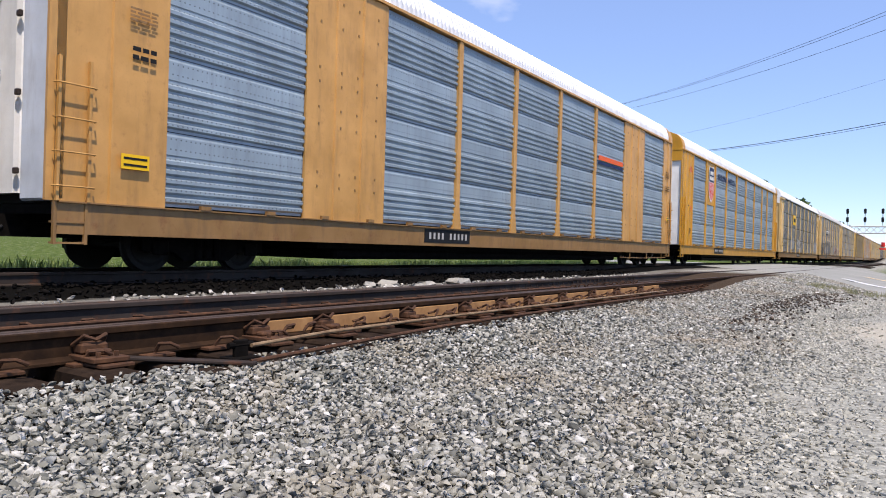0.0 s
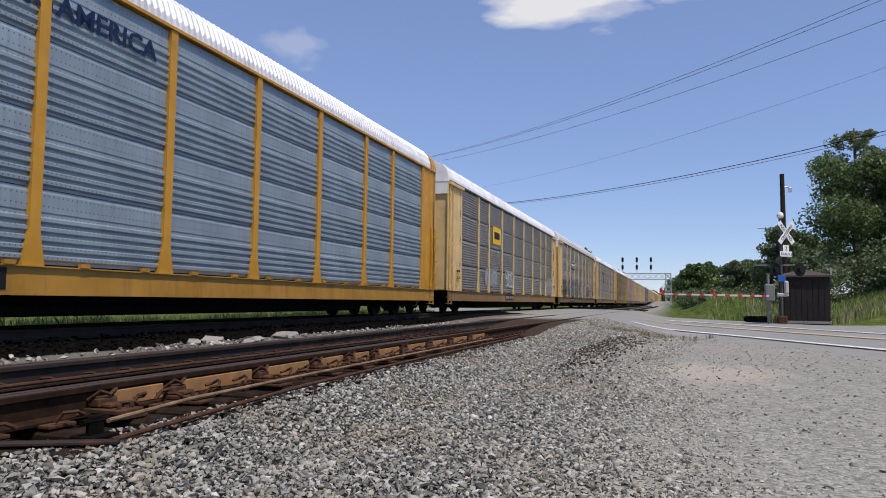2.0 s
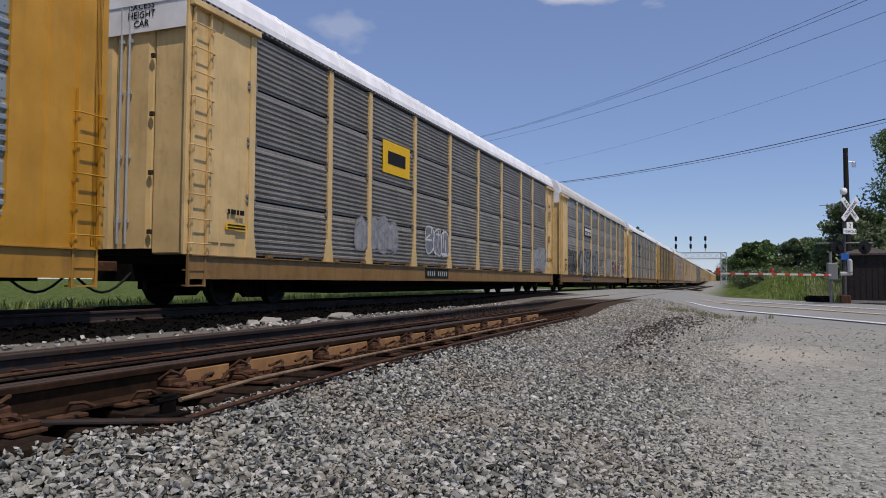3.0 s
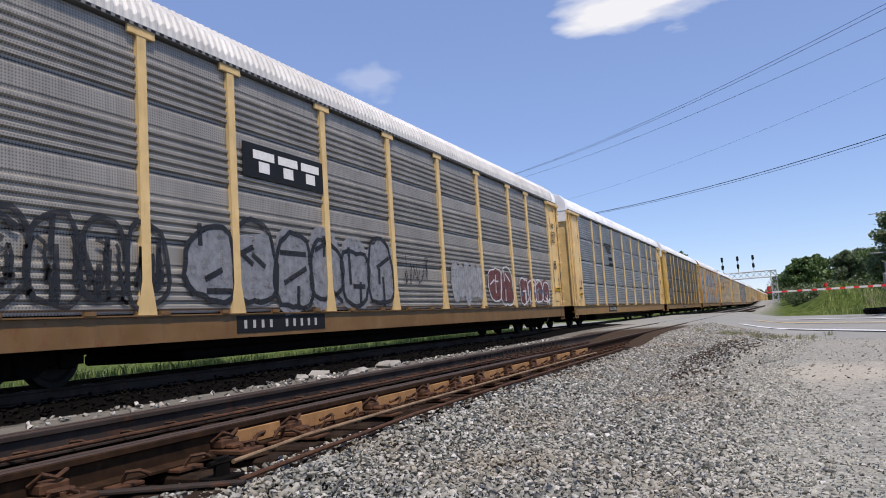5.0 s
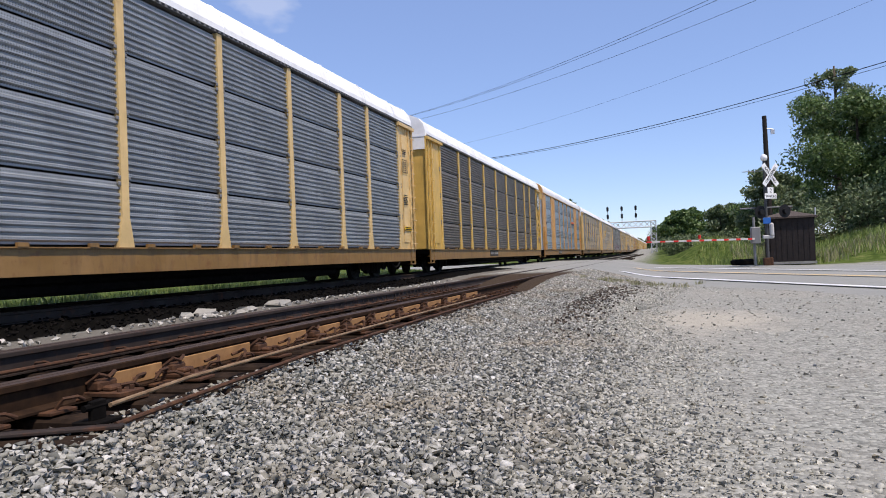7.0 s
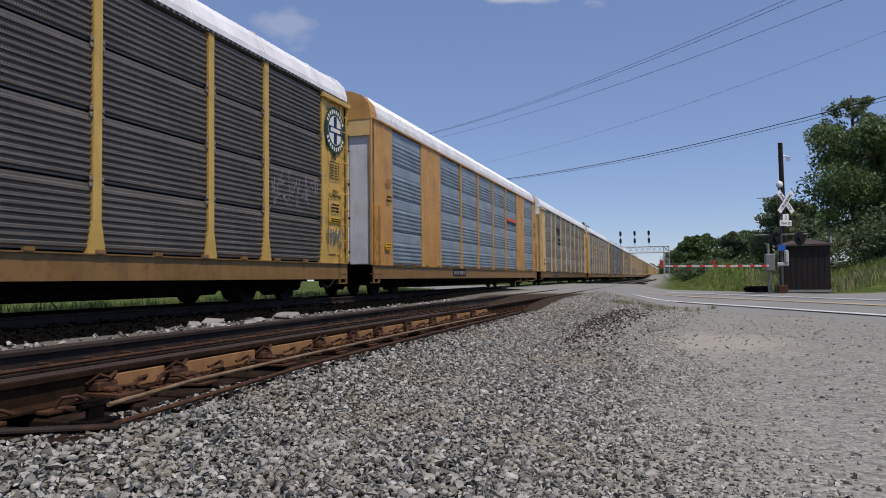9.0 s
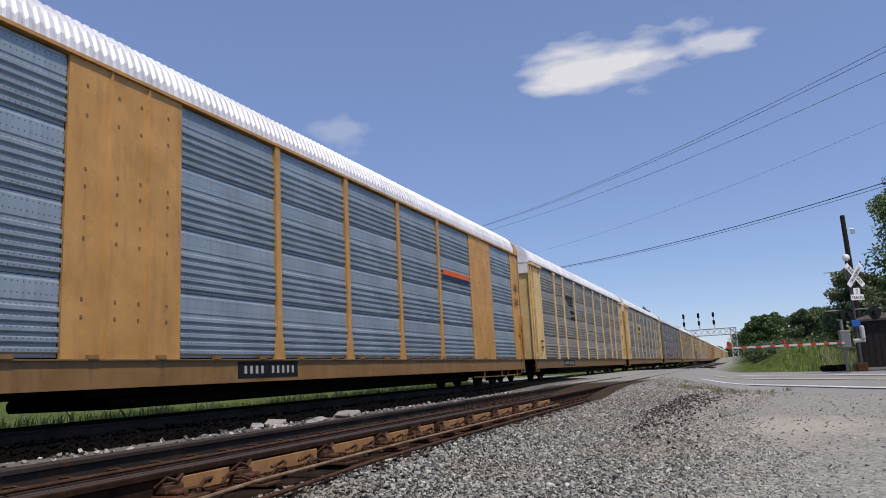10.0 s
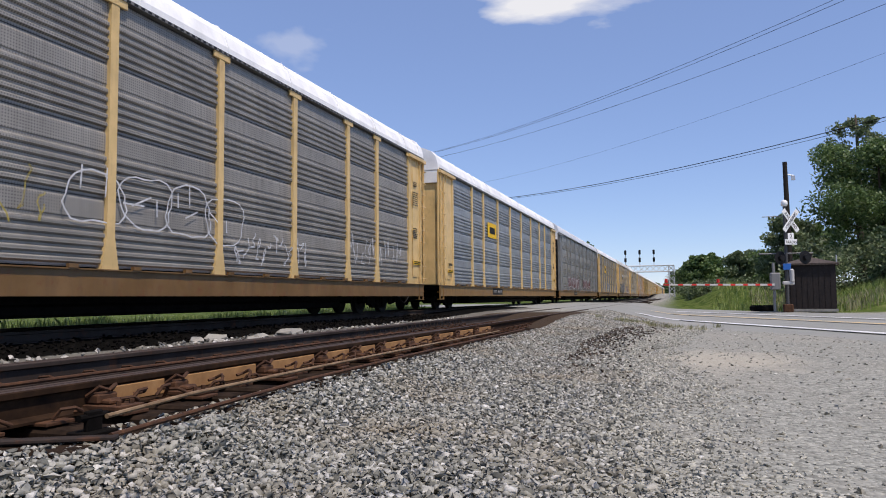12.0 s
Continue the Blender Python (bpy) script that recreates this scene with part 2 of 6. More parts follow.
TIE_WOOD = rough_stuff("creosoted_wood", [(0.25, (0.008, 0.006, 0.005)), (0.6, (0.034, 0.022, 0.015)), (0.9, (0.085, 0.050, 0.029))], 11, 0.7, 0.012, 0.95, spec=0.05)
STONE = stone_mat("ballast_stone", [(0.0, (0.115, 0.115, 0.098)), (0.22, (0.20, 0.195, 0.16)), (0.5, (0.285, 0.28, 0.24)), (0.75, (0.365, 0.355, 0.31)), (0.94, (0.45, 0.44, 0.40)), (1.0, (0.60, 0.585, 0.54))], (0.29, 0.235, 0.16))
STONE_DIRTY = stone_mat("dirty_stone", [(0.0, (0.03, 0.022, 0.017)), (0.5, (0.075, 0.055, 0.04)), (1.0, (0.15, 0.115, 0.085))], (0.07, 0.038, 0.02))
STONE_LOT = stone_mat("lot_gravel", [(0.0, (0.27, 0.262, 0.22)), (0.5, (0.36, 0.35, 0.295)), (1.0, (0.50, 0.485, 0.42))])
# near-black stone: the dark under the train is put into its colour
STONE_BLACK = rough_stuff("near_black_stone", [(0.3, (0.004, 0.0035, 0.003)), (0.8, (0.014, 0.012, 0.011))], 14, 0.3, 0.01, 0.95, spec=0.04)
STONE_PALE = stone_mat("pale_stone", [(0.0, (0.12, 0.113, 0.098)), (0.5, (0.28, 0.265, 0.23)), (1.0, (0.56, 0.53, 0.48))])
ASPHALT = rough_stuff("worn_asphalt", [(0.3, (0.205, 0.206, 0.182)), (0.6, (0.262, 0.263, 0.235)), (0.85, (0.315, 0.315, 0.283))], 60, 0.25, 0.006, 0.85, big=(0.35, (0.33, 0.315, 0.29), 0.45, 0.7, 0.5))
LINE_WHITE = paint("road_paint_white", (0.72, 0.71, 0.69), amount=0.1, dirt=(0.35, 0.33, 0.3), streak=(1, 1, 1))
LINE_YELLOW = paint("road_paint_yellow", (0.72, 0.50, 0.20), amount=0.25, dirt=(0.3, 0.28, 0.22), streak=(1, 1, 1))
HUT_PAINT = rough_stuff("dark_brown_boards", [(0.3, (0.012, 0.009, 0.008)), (0.7, (0.026, 0.019, 0.017))], 5, 0.3, 0.01, 0.7)
HUT_ROOF = rough_stuff("brown_shingle", [(0.3, (0.05, 0.04, 0.035)), (0.7, (0.11, 0.085, 0.07))], 18, 0.5, 0.02, 0.9)
POLE_WOOD = rough_stuff("weathered_pole", [(0.3, (0.018, 0.015, 0.013)), (0.7, (0.042, 0.035, 0.03))], 9, 0.5, 0.01, 0.9, spec=0.1)
BARK = rough_stuff("bark", [(0.3, (0.04, 0.03, 0.022)), (0.7, (0.11, 0.085, 0.06))], 10, 0.6, 0.03, 0.95)
LEAF = leaf_mat("green_leaves", [(0.0, (0.045, 0.085, 0.025)), (0.5, (0.11, 0.18, 0.05)), (1.0, (0.21, 0.29, 0.10))])
LEAF_PALE = leaf_mat("grey_green_leaves", [(0.0, (0.075, 0.11, 0.05)), (0.5, (0.15, 0.20, 0.09)), (1.0, (0.26, 0.31, 0.16))])
GRASS_BLADES = leaf_mat("grass_blades", [(0.0, (0.12, 0.18, 0.04)), (0.5, (0.25, 0.33, 0.08)), (1.0, (0.44, 0.47, 0.18))])
DRY_BLADES = leaf_mat("dry_grass_blades", [(0.0, (0.20, 0.20, 0.09)), (0.5, (0.34, 0.33, 0.17)), (1.0, (0.50, 0.46, 0.29))])
GALV = plain("galvanised_lattice", (0.5, 0.52, 0.54), 0.5, 0.4)
GATE_GREY = plain("weathered_grey_casting", (0.22, 0.22, 0.215), 0.6, 0.2)
ARM_WHITE = plain("faded_white_paint", (0.46, 0.45, 0.43), 0.5)
SIGN_WHITE = plain("sign_white", (0.82, 0.82, 0.80), 0.4)
WIRE = plain("black_cable", (0.012, 0.012, 0.013), 0.5)


# ---------------------------------------------------------------- mesh helpers
def finish(name, bm, mat, smooth=False):
    me = bpy.data.meshes.new(name)
    bmesh.ops.recalc_face_normals(bm, faces=bm.faces[:])
    if smooth:
        for f in bm.faces:
            f.smooth = True
    bm.to_mesh(me)
    bm.free()
    for m in mat if isinstance(mat, (list, tuple)) else [mat]:
        me.materials.append(m)
    return me


def part(name, bm, mat, parent, label="", smooth=False):
    me = finish(name, bm, mat, smooth) if isinstance(bm, bmesh.types.BMesh) else bm
    ob = new(name, me)
    ob.parent = parent
    return tagged(ob, label) if label else ob


def thing(name, label, category, group="", kind="", at=None):
    ob = new(name)
    ob.empty_display_size = 0.2
    if at is not None:
        ob.matrix_world = at
    return tagged(ob, label, category, group, kind)


def block(bm, x0, x1, y0, y1, z0, z1, bevel=0.0):
    vs = [bm.verts.new((x, y, z)) for x in (x0, x1) for y in (y0, y1) for z in (z0, z1)]
    fs = [bm.faces.new([vs[i] for i in q]) for q in ((0, 1, 3, 2), (4, 6, 7, 5), (0, 4, 5, 1), (2, 3, 7, 6), (0, 2, 6, 4), (1, 5, 7, 3))]
    if bevel:
        bmesh.ops.bevel(bm, geom=list({e for f in fs for e in f.edges}), offset=bevel, segments=1, affect="EDGES")
    return vs


def box_mesh(name, size, mat, bevel=0.0):
    bm = bmesh.new()
    block(bm, -size[0] / 2, size[0] / 2, -size[1] / 2, size[1] / 2, -size[2] / 2, size[2] / 2, bevel)
    return finish(name, bm, mat)


def tube(bm, pts, r, seg=8, r2=None):
    """A round bar through the points, tapering from r to r2."""
    pts = [Vector(p) for p in pts]
    r2 = r if r2 is None else r2
    rings = []
    for i, p in enumerate(pts):
        d = (pts[min(i + 1, len(pts) - 1)] - pts[max(i - 1, 0)]).normalized()
        a = d.cross(Vector((0, 0, 1)) if abs(d.z) < 0.9 else Vector((1, 0, 0))).normalized()
        b = d.cross(a)
        rr = r + (r2 - r) * i / max(1, len(pts) - 1)
        rings.append([bm.verts.new(p + rr * (math.cos(k * 2 * math.pi / seg) * a + math.sin(k * 2 * math.pi / seg) * b)) for k in range(seg)])
    for u, v in zip(rings, rings[1:]):
        for k in range(seg):
            bm.faces.new((u[k], u[(k + 1) % seg], v[(k + 1) % seg], v[k]))
    bm.faces.new(rings[0][::-1])
    bm.faces.new(rings[-1])


def extrude_profile(bm, prof, y0, y1, steps=1, closed=True):
    """Runs an (x, z) profile along y."""
    rings = []
    for i in range(steps + 1):
        y = y0 + (y1 - y0) * i / steps
        rings.append([bm.verts.new((x, y, z)) for x, z in prof])
    k = len(prof)
    for u, v in zip(rings, rings[1:]):
        for i in range(k if closed else k - 1):
            bm.faces.new((u[i], u[(i + 1) % k], v[(i + 1) % k], v[i]))
    if closed:
        bm.faces.new(rings[0][::-1])
        bm.faces.new(rings[-1])


def lathe(bm, prof, axis="x", seg=24, at=(0, 0, 0)):
    """Turns a profile of (along, radius) round the x axis."""
    rings = []
    for a, r in prof:
        ring = []
        for k in range(seg):
            c, s = math.cos(2 * math.pi * k / seg) * r, math.sin(2 * math.pi * k / seg) * r
            v = (a, c, s) if axis == "x" else (c, s, a)
            ring.append(bm.verts.new(Vector(v) + Vector(at)))
        rings.append(ring)
    for u, v in zip(rings, rings[1:]):
        for k in range(seg):
            bm.faces.new((u[k], u[(k + 1) % seg], v[(k + 1) % seg], v[k]))
    bm.faces.new(rings[0][::-1])
    bm.faces.new(rings[-1])


def text_mesh(name, words, size, mat, wide=1.0, bold=0.0):
    """Lettering in the built-in font as a thin mesh: reads along +y on a wall that faces +x."""
    cu = bpy.data.curves.new(name, "FONT")
    cu.body, cu.size, cu.align_x, cu.extrude, cu.resolution_u, cu.offset = words, size, "CENTER", 0.003, 2, bold
    cu.space_line = 0.9
    tmp = bpy.data.objects.new(name, cu)
    scene.collection.objects.link(tmp)
    me = bpy.data.meshes.new_from_object(tmp.evaluated_get(bpy.context.evaluated_depsgraph_get()))
    bpy.data.objects.remove(tmp)
    me.transform(Matrix(((0, 0, 1, 0), (wide, 0, 0, 0), (0, 1, 0, 0), (0, 0, 0, 1))))
    me.materials.clear()
    me.materials.append(mat)
    return me


# ---------------------------------------------------------------- ground
LOT_Z, ROAD_Z = -0.40, -0.36


def smooth_step(a, b, v):
    v = min(1.0, max(0.0, (v - a) / (b - a)))
    return v * v * (3 - 2 * v)


ROAD_DIR = Vector((0.45, -0.893, 0)).normalized()
ROAD_SIDE = Vector((0.893, 0.45, 0)).normalized()
ROAD_MID = Vector((1.0, 33.0, 0))


def road_z(x, y):
    """The road climbs from the lot on to the level crossing."""
    return ROAD_Z + 0.335 * smooth_step(0.9, -2.2, x) + (0 if x > -10.2 else -0.32 * smooth_step(-10.2, -13, x))


def ground_z(x, y):
    """Height of the land: a bed under the tracks, a gravel lot, a rough bank beyond the road."""
    z = LOT_Z + 0.15 * smooth_step(26, 36, y)
    bed = smooth_step(-1.0, -1.9, x) * smooth_step(-14.5, -12.0, x)
    low = smooth_step(-1.55, -1.8, x) * smooth_step(-4.95, -4.6, x)
    z += bed * (-0.17 - 0.13 * low - z)
    if x < -12:
        z = -0.30 - 0.25 * smooth_step(-12, -20, x) + 0.5 * smooth_step(-40, -90, x)
    bank = smooth_step(7.5, 17, x + 0.10 * (y - 40)) * smooth_step(37, 43, y)
    z += bank * 1.75 * (0.8 + 0.3 * noise.noise((x * 0.08, y * 0.05, 3)))
    mound = math.exp(-((x - 4.5) / 2.6) ** 2 - ((y - 55) / 9) ** 2) * 1.3
    w = abs((Vector((x, y, 0)) - ROAD_MID).dot(ROAD_SIDE))
    near = smooth_step(12.0, 8.8, w)
    if near > 0:
        z = z + mound + (road_z(x, y) - 0.025 - z - mound) * near
        mound = 0
    return z + mound + (0 if near > 0.6 else 1) * 0.03 * noise.noise((x * 0.4, y * 0.4, 0)) * (0 if -14 < x < -1 else 1)


def sheet(name, xs, ys, height, mat, lift=0.0):
    verts = [(x, y, height(x, y) + lift) for y in ys for x in xs]
    k = len(xs)
    faces = [(j * k + i, j * k + i + 1, (j + 1) * k + i + 1, (j + 1) * k + i) for j in range(len(ys) - 1) for i in range(k - 1)]
    me = bpy.data.meshes.new(name)
    me.from_pydata(verts, [], faces)
    for f in me.polygons:
        f.use_smooth = True
    me.materials.append(mat)
    return new(name, me)


def land_material():
    m, n, l, b = nodes_of("land")
    co = n.new("ShaderNodeTexCoord")
    sep = n.new("ShaderNodeSeparateXYZ")
    l.new(co.outputs["Object"], sep.inputs[0])
    fine = noise_tex(n, l, 45, 5, 0.7)
    mid = noise_tex(n, l, 2.2, 6, 0.6)
    big = noise_tex(n, l, 0.35, 4, 0.5)
    gr = ramp(n, [(0.12, (0.11, 0.112, 0.098)), (0.40, (0.24, 0.24, 0.212)), (0.66, (0.325, 0.325, 0.285)), (0.92, (0.49, 0.475, 0.42))])
    # packed small stones, each of its own grey
    cells = n.new("ShaderNodeTexVoronoi"); cells.inputs["Scale"].default_value = 34
    l.new(co.outputs["Object"], cells.inputs[0])
    csep = n.new("ShaderNodeSeparateColor"); l.new(cells.outputs["Color"], csep.inputs[0])
    blend = n.new("ShaderNodeMath"); blend.operation = "MULTIPLY_ADD"; blend.inputs[1].default_value = 0.55
    half = n.new("ShaderNodeMath"); half.operation = "MULTIPLY"; half.inputs[1].default_value = 0.45
    l.new(fine.outputs[0], half.inputs[0])
    l.new(csep.outputs[0], blend.inputs[0]); l.new(half.outputs[0], blend.inputs[2])
    l.new(blend.outputs[0], gr.inputs[0])
    gravel = mixed(n, l, gr.outputs[0], (0.34, 0.312, 0.262), stepped(n, l, big.outputs[0], 0.45, 0.68, 0.35))
    gravel = mixed(n, l, gravel, (0.25, 0.238, 0.21), stepped(n, l, mid.outputs[0], 0.48, 0.75, 0.45))
    # a worn sandy patch where wheels have scraped the lot
    sand = n.new("ShaderNodeMapping"); sand.inputs["Location"].default_value = (-1.01, -4.6, 0); sand.inputs["Scale"].default_value = (0.75, 0.45, 0.0)
    l.new(co.outputs["Object"], sand.inputs[0])
    dist = n.new("ShaderNodeVectorMath"); dist.operation = "LENGTH"
    l.new(sand.outputs[0], dist.inputs[0])
    soft = n.new("ShaderNodeMath"); soft.operation = "MULTIPLY_ADD"; soft.inputs[1].default_value = 0.9
    l.new(mid.outputs[0], soft.inputs[0]); l.new(dist.outputs["Value"], soft.inputs[2])
    gravel = mixed(n, l, gravel, (0.45, 0.405, 0.325), stepped(n, l, soft.outputs[0], 1.35, 0.8, 0.6))
    gs = ramp(n, [(0.30, (0.03, 0.05, 0.012)), (0.5, (0.075, 0.11, 0.025)), (0.72, (0.17, 0.18, 0.065))])
    l.new(mid.outputs[0], gs.inputs[0])
    # grass beyond the road on one side and beyond the tracks on the other
    wob = n.new("ShaderNodeMath"); wob.operation = "MULTIPLY_ADD"; wob.inputs[1].default_value = 5.0
    l.new(mid.outputs[0], wob.inputs[0]); l.new(sep.outputs["Y"], wob.inputs[2])
    far = stepped(n, l, wob.outputs[0], 38.6, 40.2)
    side = n.new("ShaderNodeMath"); side.operation = "MULTIPLY_ADD"; side.inputs[1].default_value = 3.0
    l.new(mid.outputs[0], side.inputs[0]); l.new(sep.outputs["X"], side.inputs[2])
    right = stepped(n, l, side.outputs[0], 0.2, 2.2)
    both = n.new("ShaderNodeMath"); both.operation = "MULTIPLY"
    l.new(far, both.inputs[0]); l.new(right, both.inputs[1])
    neg = n.new("ShaderNodeMath"); neg.operation = "MULTIPLY_ADD"; neg.inputs[1].default_value = -1.0; neg.inputs[2].default_value = 0.0
    l.new(side.outputs[0], neg.inputs[0])
    left = stepped(n, l, neg.outputs[0], 10.6, 12.2)
    left2 = stepped(n, l, mid.outputs[0], 0.68, 0.60)
    lm = n.new("ShaderNodeMath"); lm.operation = "MULTIPLY"
    l.new(left, lm.inputs[0]); l.new(left2, lm.inputs[1])
    ad = n.new("ShaderNodeMath"); ad.operation = "MAXIMUM"
    l.new(both.outputs[0], ad.inputs[0]); l.new(lm.outputs[0], ad.inputs[1])
    col = mixed(n, l, gravel, gs.outputs[0], ad.outputs[0])
    # near-black bed of the main track, rusty bed of the other
    # the main track's tone carries the dark under the train
    # tones at -1.1 and -3.3 also hold the shade between stones and ties
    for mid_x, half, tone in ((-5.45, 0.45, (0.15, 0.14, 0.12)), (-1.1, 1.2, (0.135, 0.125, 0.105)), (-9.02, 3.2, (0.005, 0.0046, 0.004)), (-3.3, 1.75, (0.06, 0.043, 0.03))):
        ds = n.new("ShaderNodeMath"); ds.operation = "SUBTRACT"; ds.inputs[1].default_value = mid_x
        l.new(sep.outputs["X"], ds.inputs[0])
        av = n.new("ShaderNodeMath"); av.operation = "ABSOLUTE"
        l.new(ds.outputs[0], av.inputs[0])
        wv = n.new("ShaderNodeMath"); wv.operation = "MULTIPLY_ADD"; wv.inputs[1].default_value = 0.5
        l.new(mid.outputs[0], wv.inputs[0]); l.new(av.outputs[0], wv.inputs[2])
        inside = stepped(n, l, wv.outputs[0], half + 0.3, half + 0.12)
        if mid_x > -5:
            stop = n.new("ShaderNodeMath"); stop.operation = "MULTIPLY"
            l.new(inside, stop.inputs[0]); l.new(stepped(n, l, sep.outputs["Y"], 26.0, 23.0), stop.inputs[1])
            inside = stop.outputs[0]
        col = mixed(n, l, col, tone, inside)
    l.new(col, b.inputs["Base Color"])
    b.inputs["Roughness"].default_value = 0.95
    b.inputs["Specular IOR Level"].default_value = 0.02
    bumped(n, l, b, cells.outputs["Distance"], 0.6, -0.02)
    return m


def spaced(stops):
    out = []
    for a, b, step in stops:
        k = max(1, round((b - a) / step))
        out += [a + (b - a) * i / k for i in range(k)]
    return out + [stops[-1][1]]


gx = spaced([(-1500, -100, 200), (-100, -15, 8), (-15, -11, 0.5), (-11, -2.4, 1.4), (-2.4, 3, 0.18), (3, 26, 0.9), (26, 100, 9), (100, 1500, 200)])
gy = spaced([(-300, -20, 60), (-20, 0, 2.5), (0, 26, 0.6), (26, 48, 0.8), (48, 90, 2.5), (90, 300, 20), (300, 3000, 300)])
ground = tagged(sheet("ground", gx, gy, ground_z, land_material()), "pale grey gravel lot with grass and weeds beyond", "ground", kind="structure")


def road_line(a, b, width, mat, name, label):
    a, b = Vector((*a, 0)), Vector((*b, 0))
    d = (b - a).normalized()
    s = Vector((-d.y, d.x, 0)) * width / 2
    bm = bmesh.new()
    k = 24
    rows = []
    for i in range(k + 1):
        p = a + (b - a) * i / k
        w = 1 + 0.15 * noise.noise((p.x * 3, p.y * 3, 1))
        rows.append([bm.verts.new((*(p + s * w * e).xy, road_z((p + s * e).x, (p + s * e).y) + 0.03)) for e in (-1, 1)])
    for u, v in zip(rows, rows[1:]):
        bm.faces.new((u[0], u[1], v[1], v[0]))
    return tagged(new(name, finish(name, bm, mat)), label, "road marking", kind="structure")


def build_road():
    bm = bmesh.new()
    along = spaced([(-60, -20, 8), (-20, -4, 0.5), (-4, 20, 1.5), (20, 90, 8)])
    across = spaced([(-5.9, 6.4, 0.8)])
    rows = []
    for s in along:
        row = []
        for w in across:
            p = ROAD_MID + ROAD_DIR * s + ROAD_SIDE * (w + 0.12 * noise.noise((s * 0.6, w, 5)) * (abs(w) > 5.5) * (1 if w > 0 else 5))
            row.append(bm.verts.new((p.x, p.y, max(road_z(p.x, p.y), -0.362) - (0.055 if w < -5.5 else 0.0))))
        rows.append(row)
    for u, v in zip(rows, rows[1:]):
        for i in range(len(across) - 1):
            bm.faces.new((u[i], u[i + 1], v[i + 1], v[i]))
    return tagged(new("road", finish("road", bm, ASPHALT, True)), "grey worn asphalt road rising on to a level crossing", "road", kind="structure")


build_road()
road_line((-0.55, 27.9), (6.4, 12.6), 0.30, LINE_WHITE, "edge_line", "white painted edge line on worn asphalt")
road_line((-0.3, 34.6), (9.2, 14.6), 0.26, LINE_YELLOW, "centre_line", "faded yellow painted centre line on worn asphalt")
road_line((0.5, 38.8), (11.0, 17.2), 0.28, LINE_WHITE, "edge_line", "white painted edge line on worn asphalt")


def rocks(name, spots, sizes, mat, seed, label, flat=0.75):
    """Many broken stones in one mesh: squashed, randomly cut eight-sided lumps."""
    rng = np.random.default_rng(seed)
    ico = np.array([(1, 0, 0), (-1, 0, 0), (0, 1, 0), (0, -1, 0), (0, 0, 1), (0, 0, -1),
                    (0.6, 0.6, 0.6), (-0.6, 0.6, -0.6), (0.6, -0.6, -0.6), (-0.6, -0.6, 0.6)], float)
    tris = np.array([(0, 2, 6), (2, 4, 6), (4, 0, 6), (1, 5, 7), (5, 2, 7), (2, 1, 7), (0, 3, 8), (3, 5, 8), (5, 0, 8),
                     (1, 3, 9), (3, 4, 9), (4, 1, 9), (2, 5, 0), (1, 4, 2), (3, 0, 4), (1, 5, 3)])
    n = len(spots)
    q = rng.normal(size=(n, 4)); q /= np.linalg.norm(q, axis=1)[:, None]
    w, x, y, z = q.T
    rot = np.stack([np.stack([1 - 2 * (y * y + z * z), 2 * (x * y - z * w), 2 * (x * z + y * w)], -1),
                    np.stack([2 * (x * y + z * w), 1 - 2 * (x * x + z * z), 2 * (y * z - x * w)], -1),
                    np.stack([2 * (x * z - y * w), 2 * (y * z + x * w), 1 - 2 * (x * x + y * y)], -1)], 1)
    loc = ico[None] * rng.uniform(0.65, 1.2, (n, 10, 1)) * np.stack([np.ones(n), rng.uniform(0.55, 0.95, n), rng.uniform(0.45, 0.8, n)], -1)[:, None]
    loc = np.einsum("nij,nkj->nki", rot, loc) * np.asarray(sizes)[:, None, None] * np.array([1, 1, flat])
    v = (loc + np.asarray(spots)[:, None]).reshape(-1, 3)
    f = (tris[None] + 10 * np.arange(n)[:, None, None]).reshape(-1, 3)
    me = bpy.data.meshes.new(name)
    me.vertices.add(len(v)); me.vertices.foreach_set("co", v.ravel())
    me.loops.add(f.size); me.loops.foreach_set("vertex_index", f.ravel().astype(np.int32))
    me.polygons.add(len(f)); me.polygons.foreach_set("loop_start", np.arange(0, f.size, 3, dtype=np.int32))
    me.update(calc_edges=True)
    me.materials.append(mat)
    return tagged(new(name, me), label, "gravel", kind="stuff")


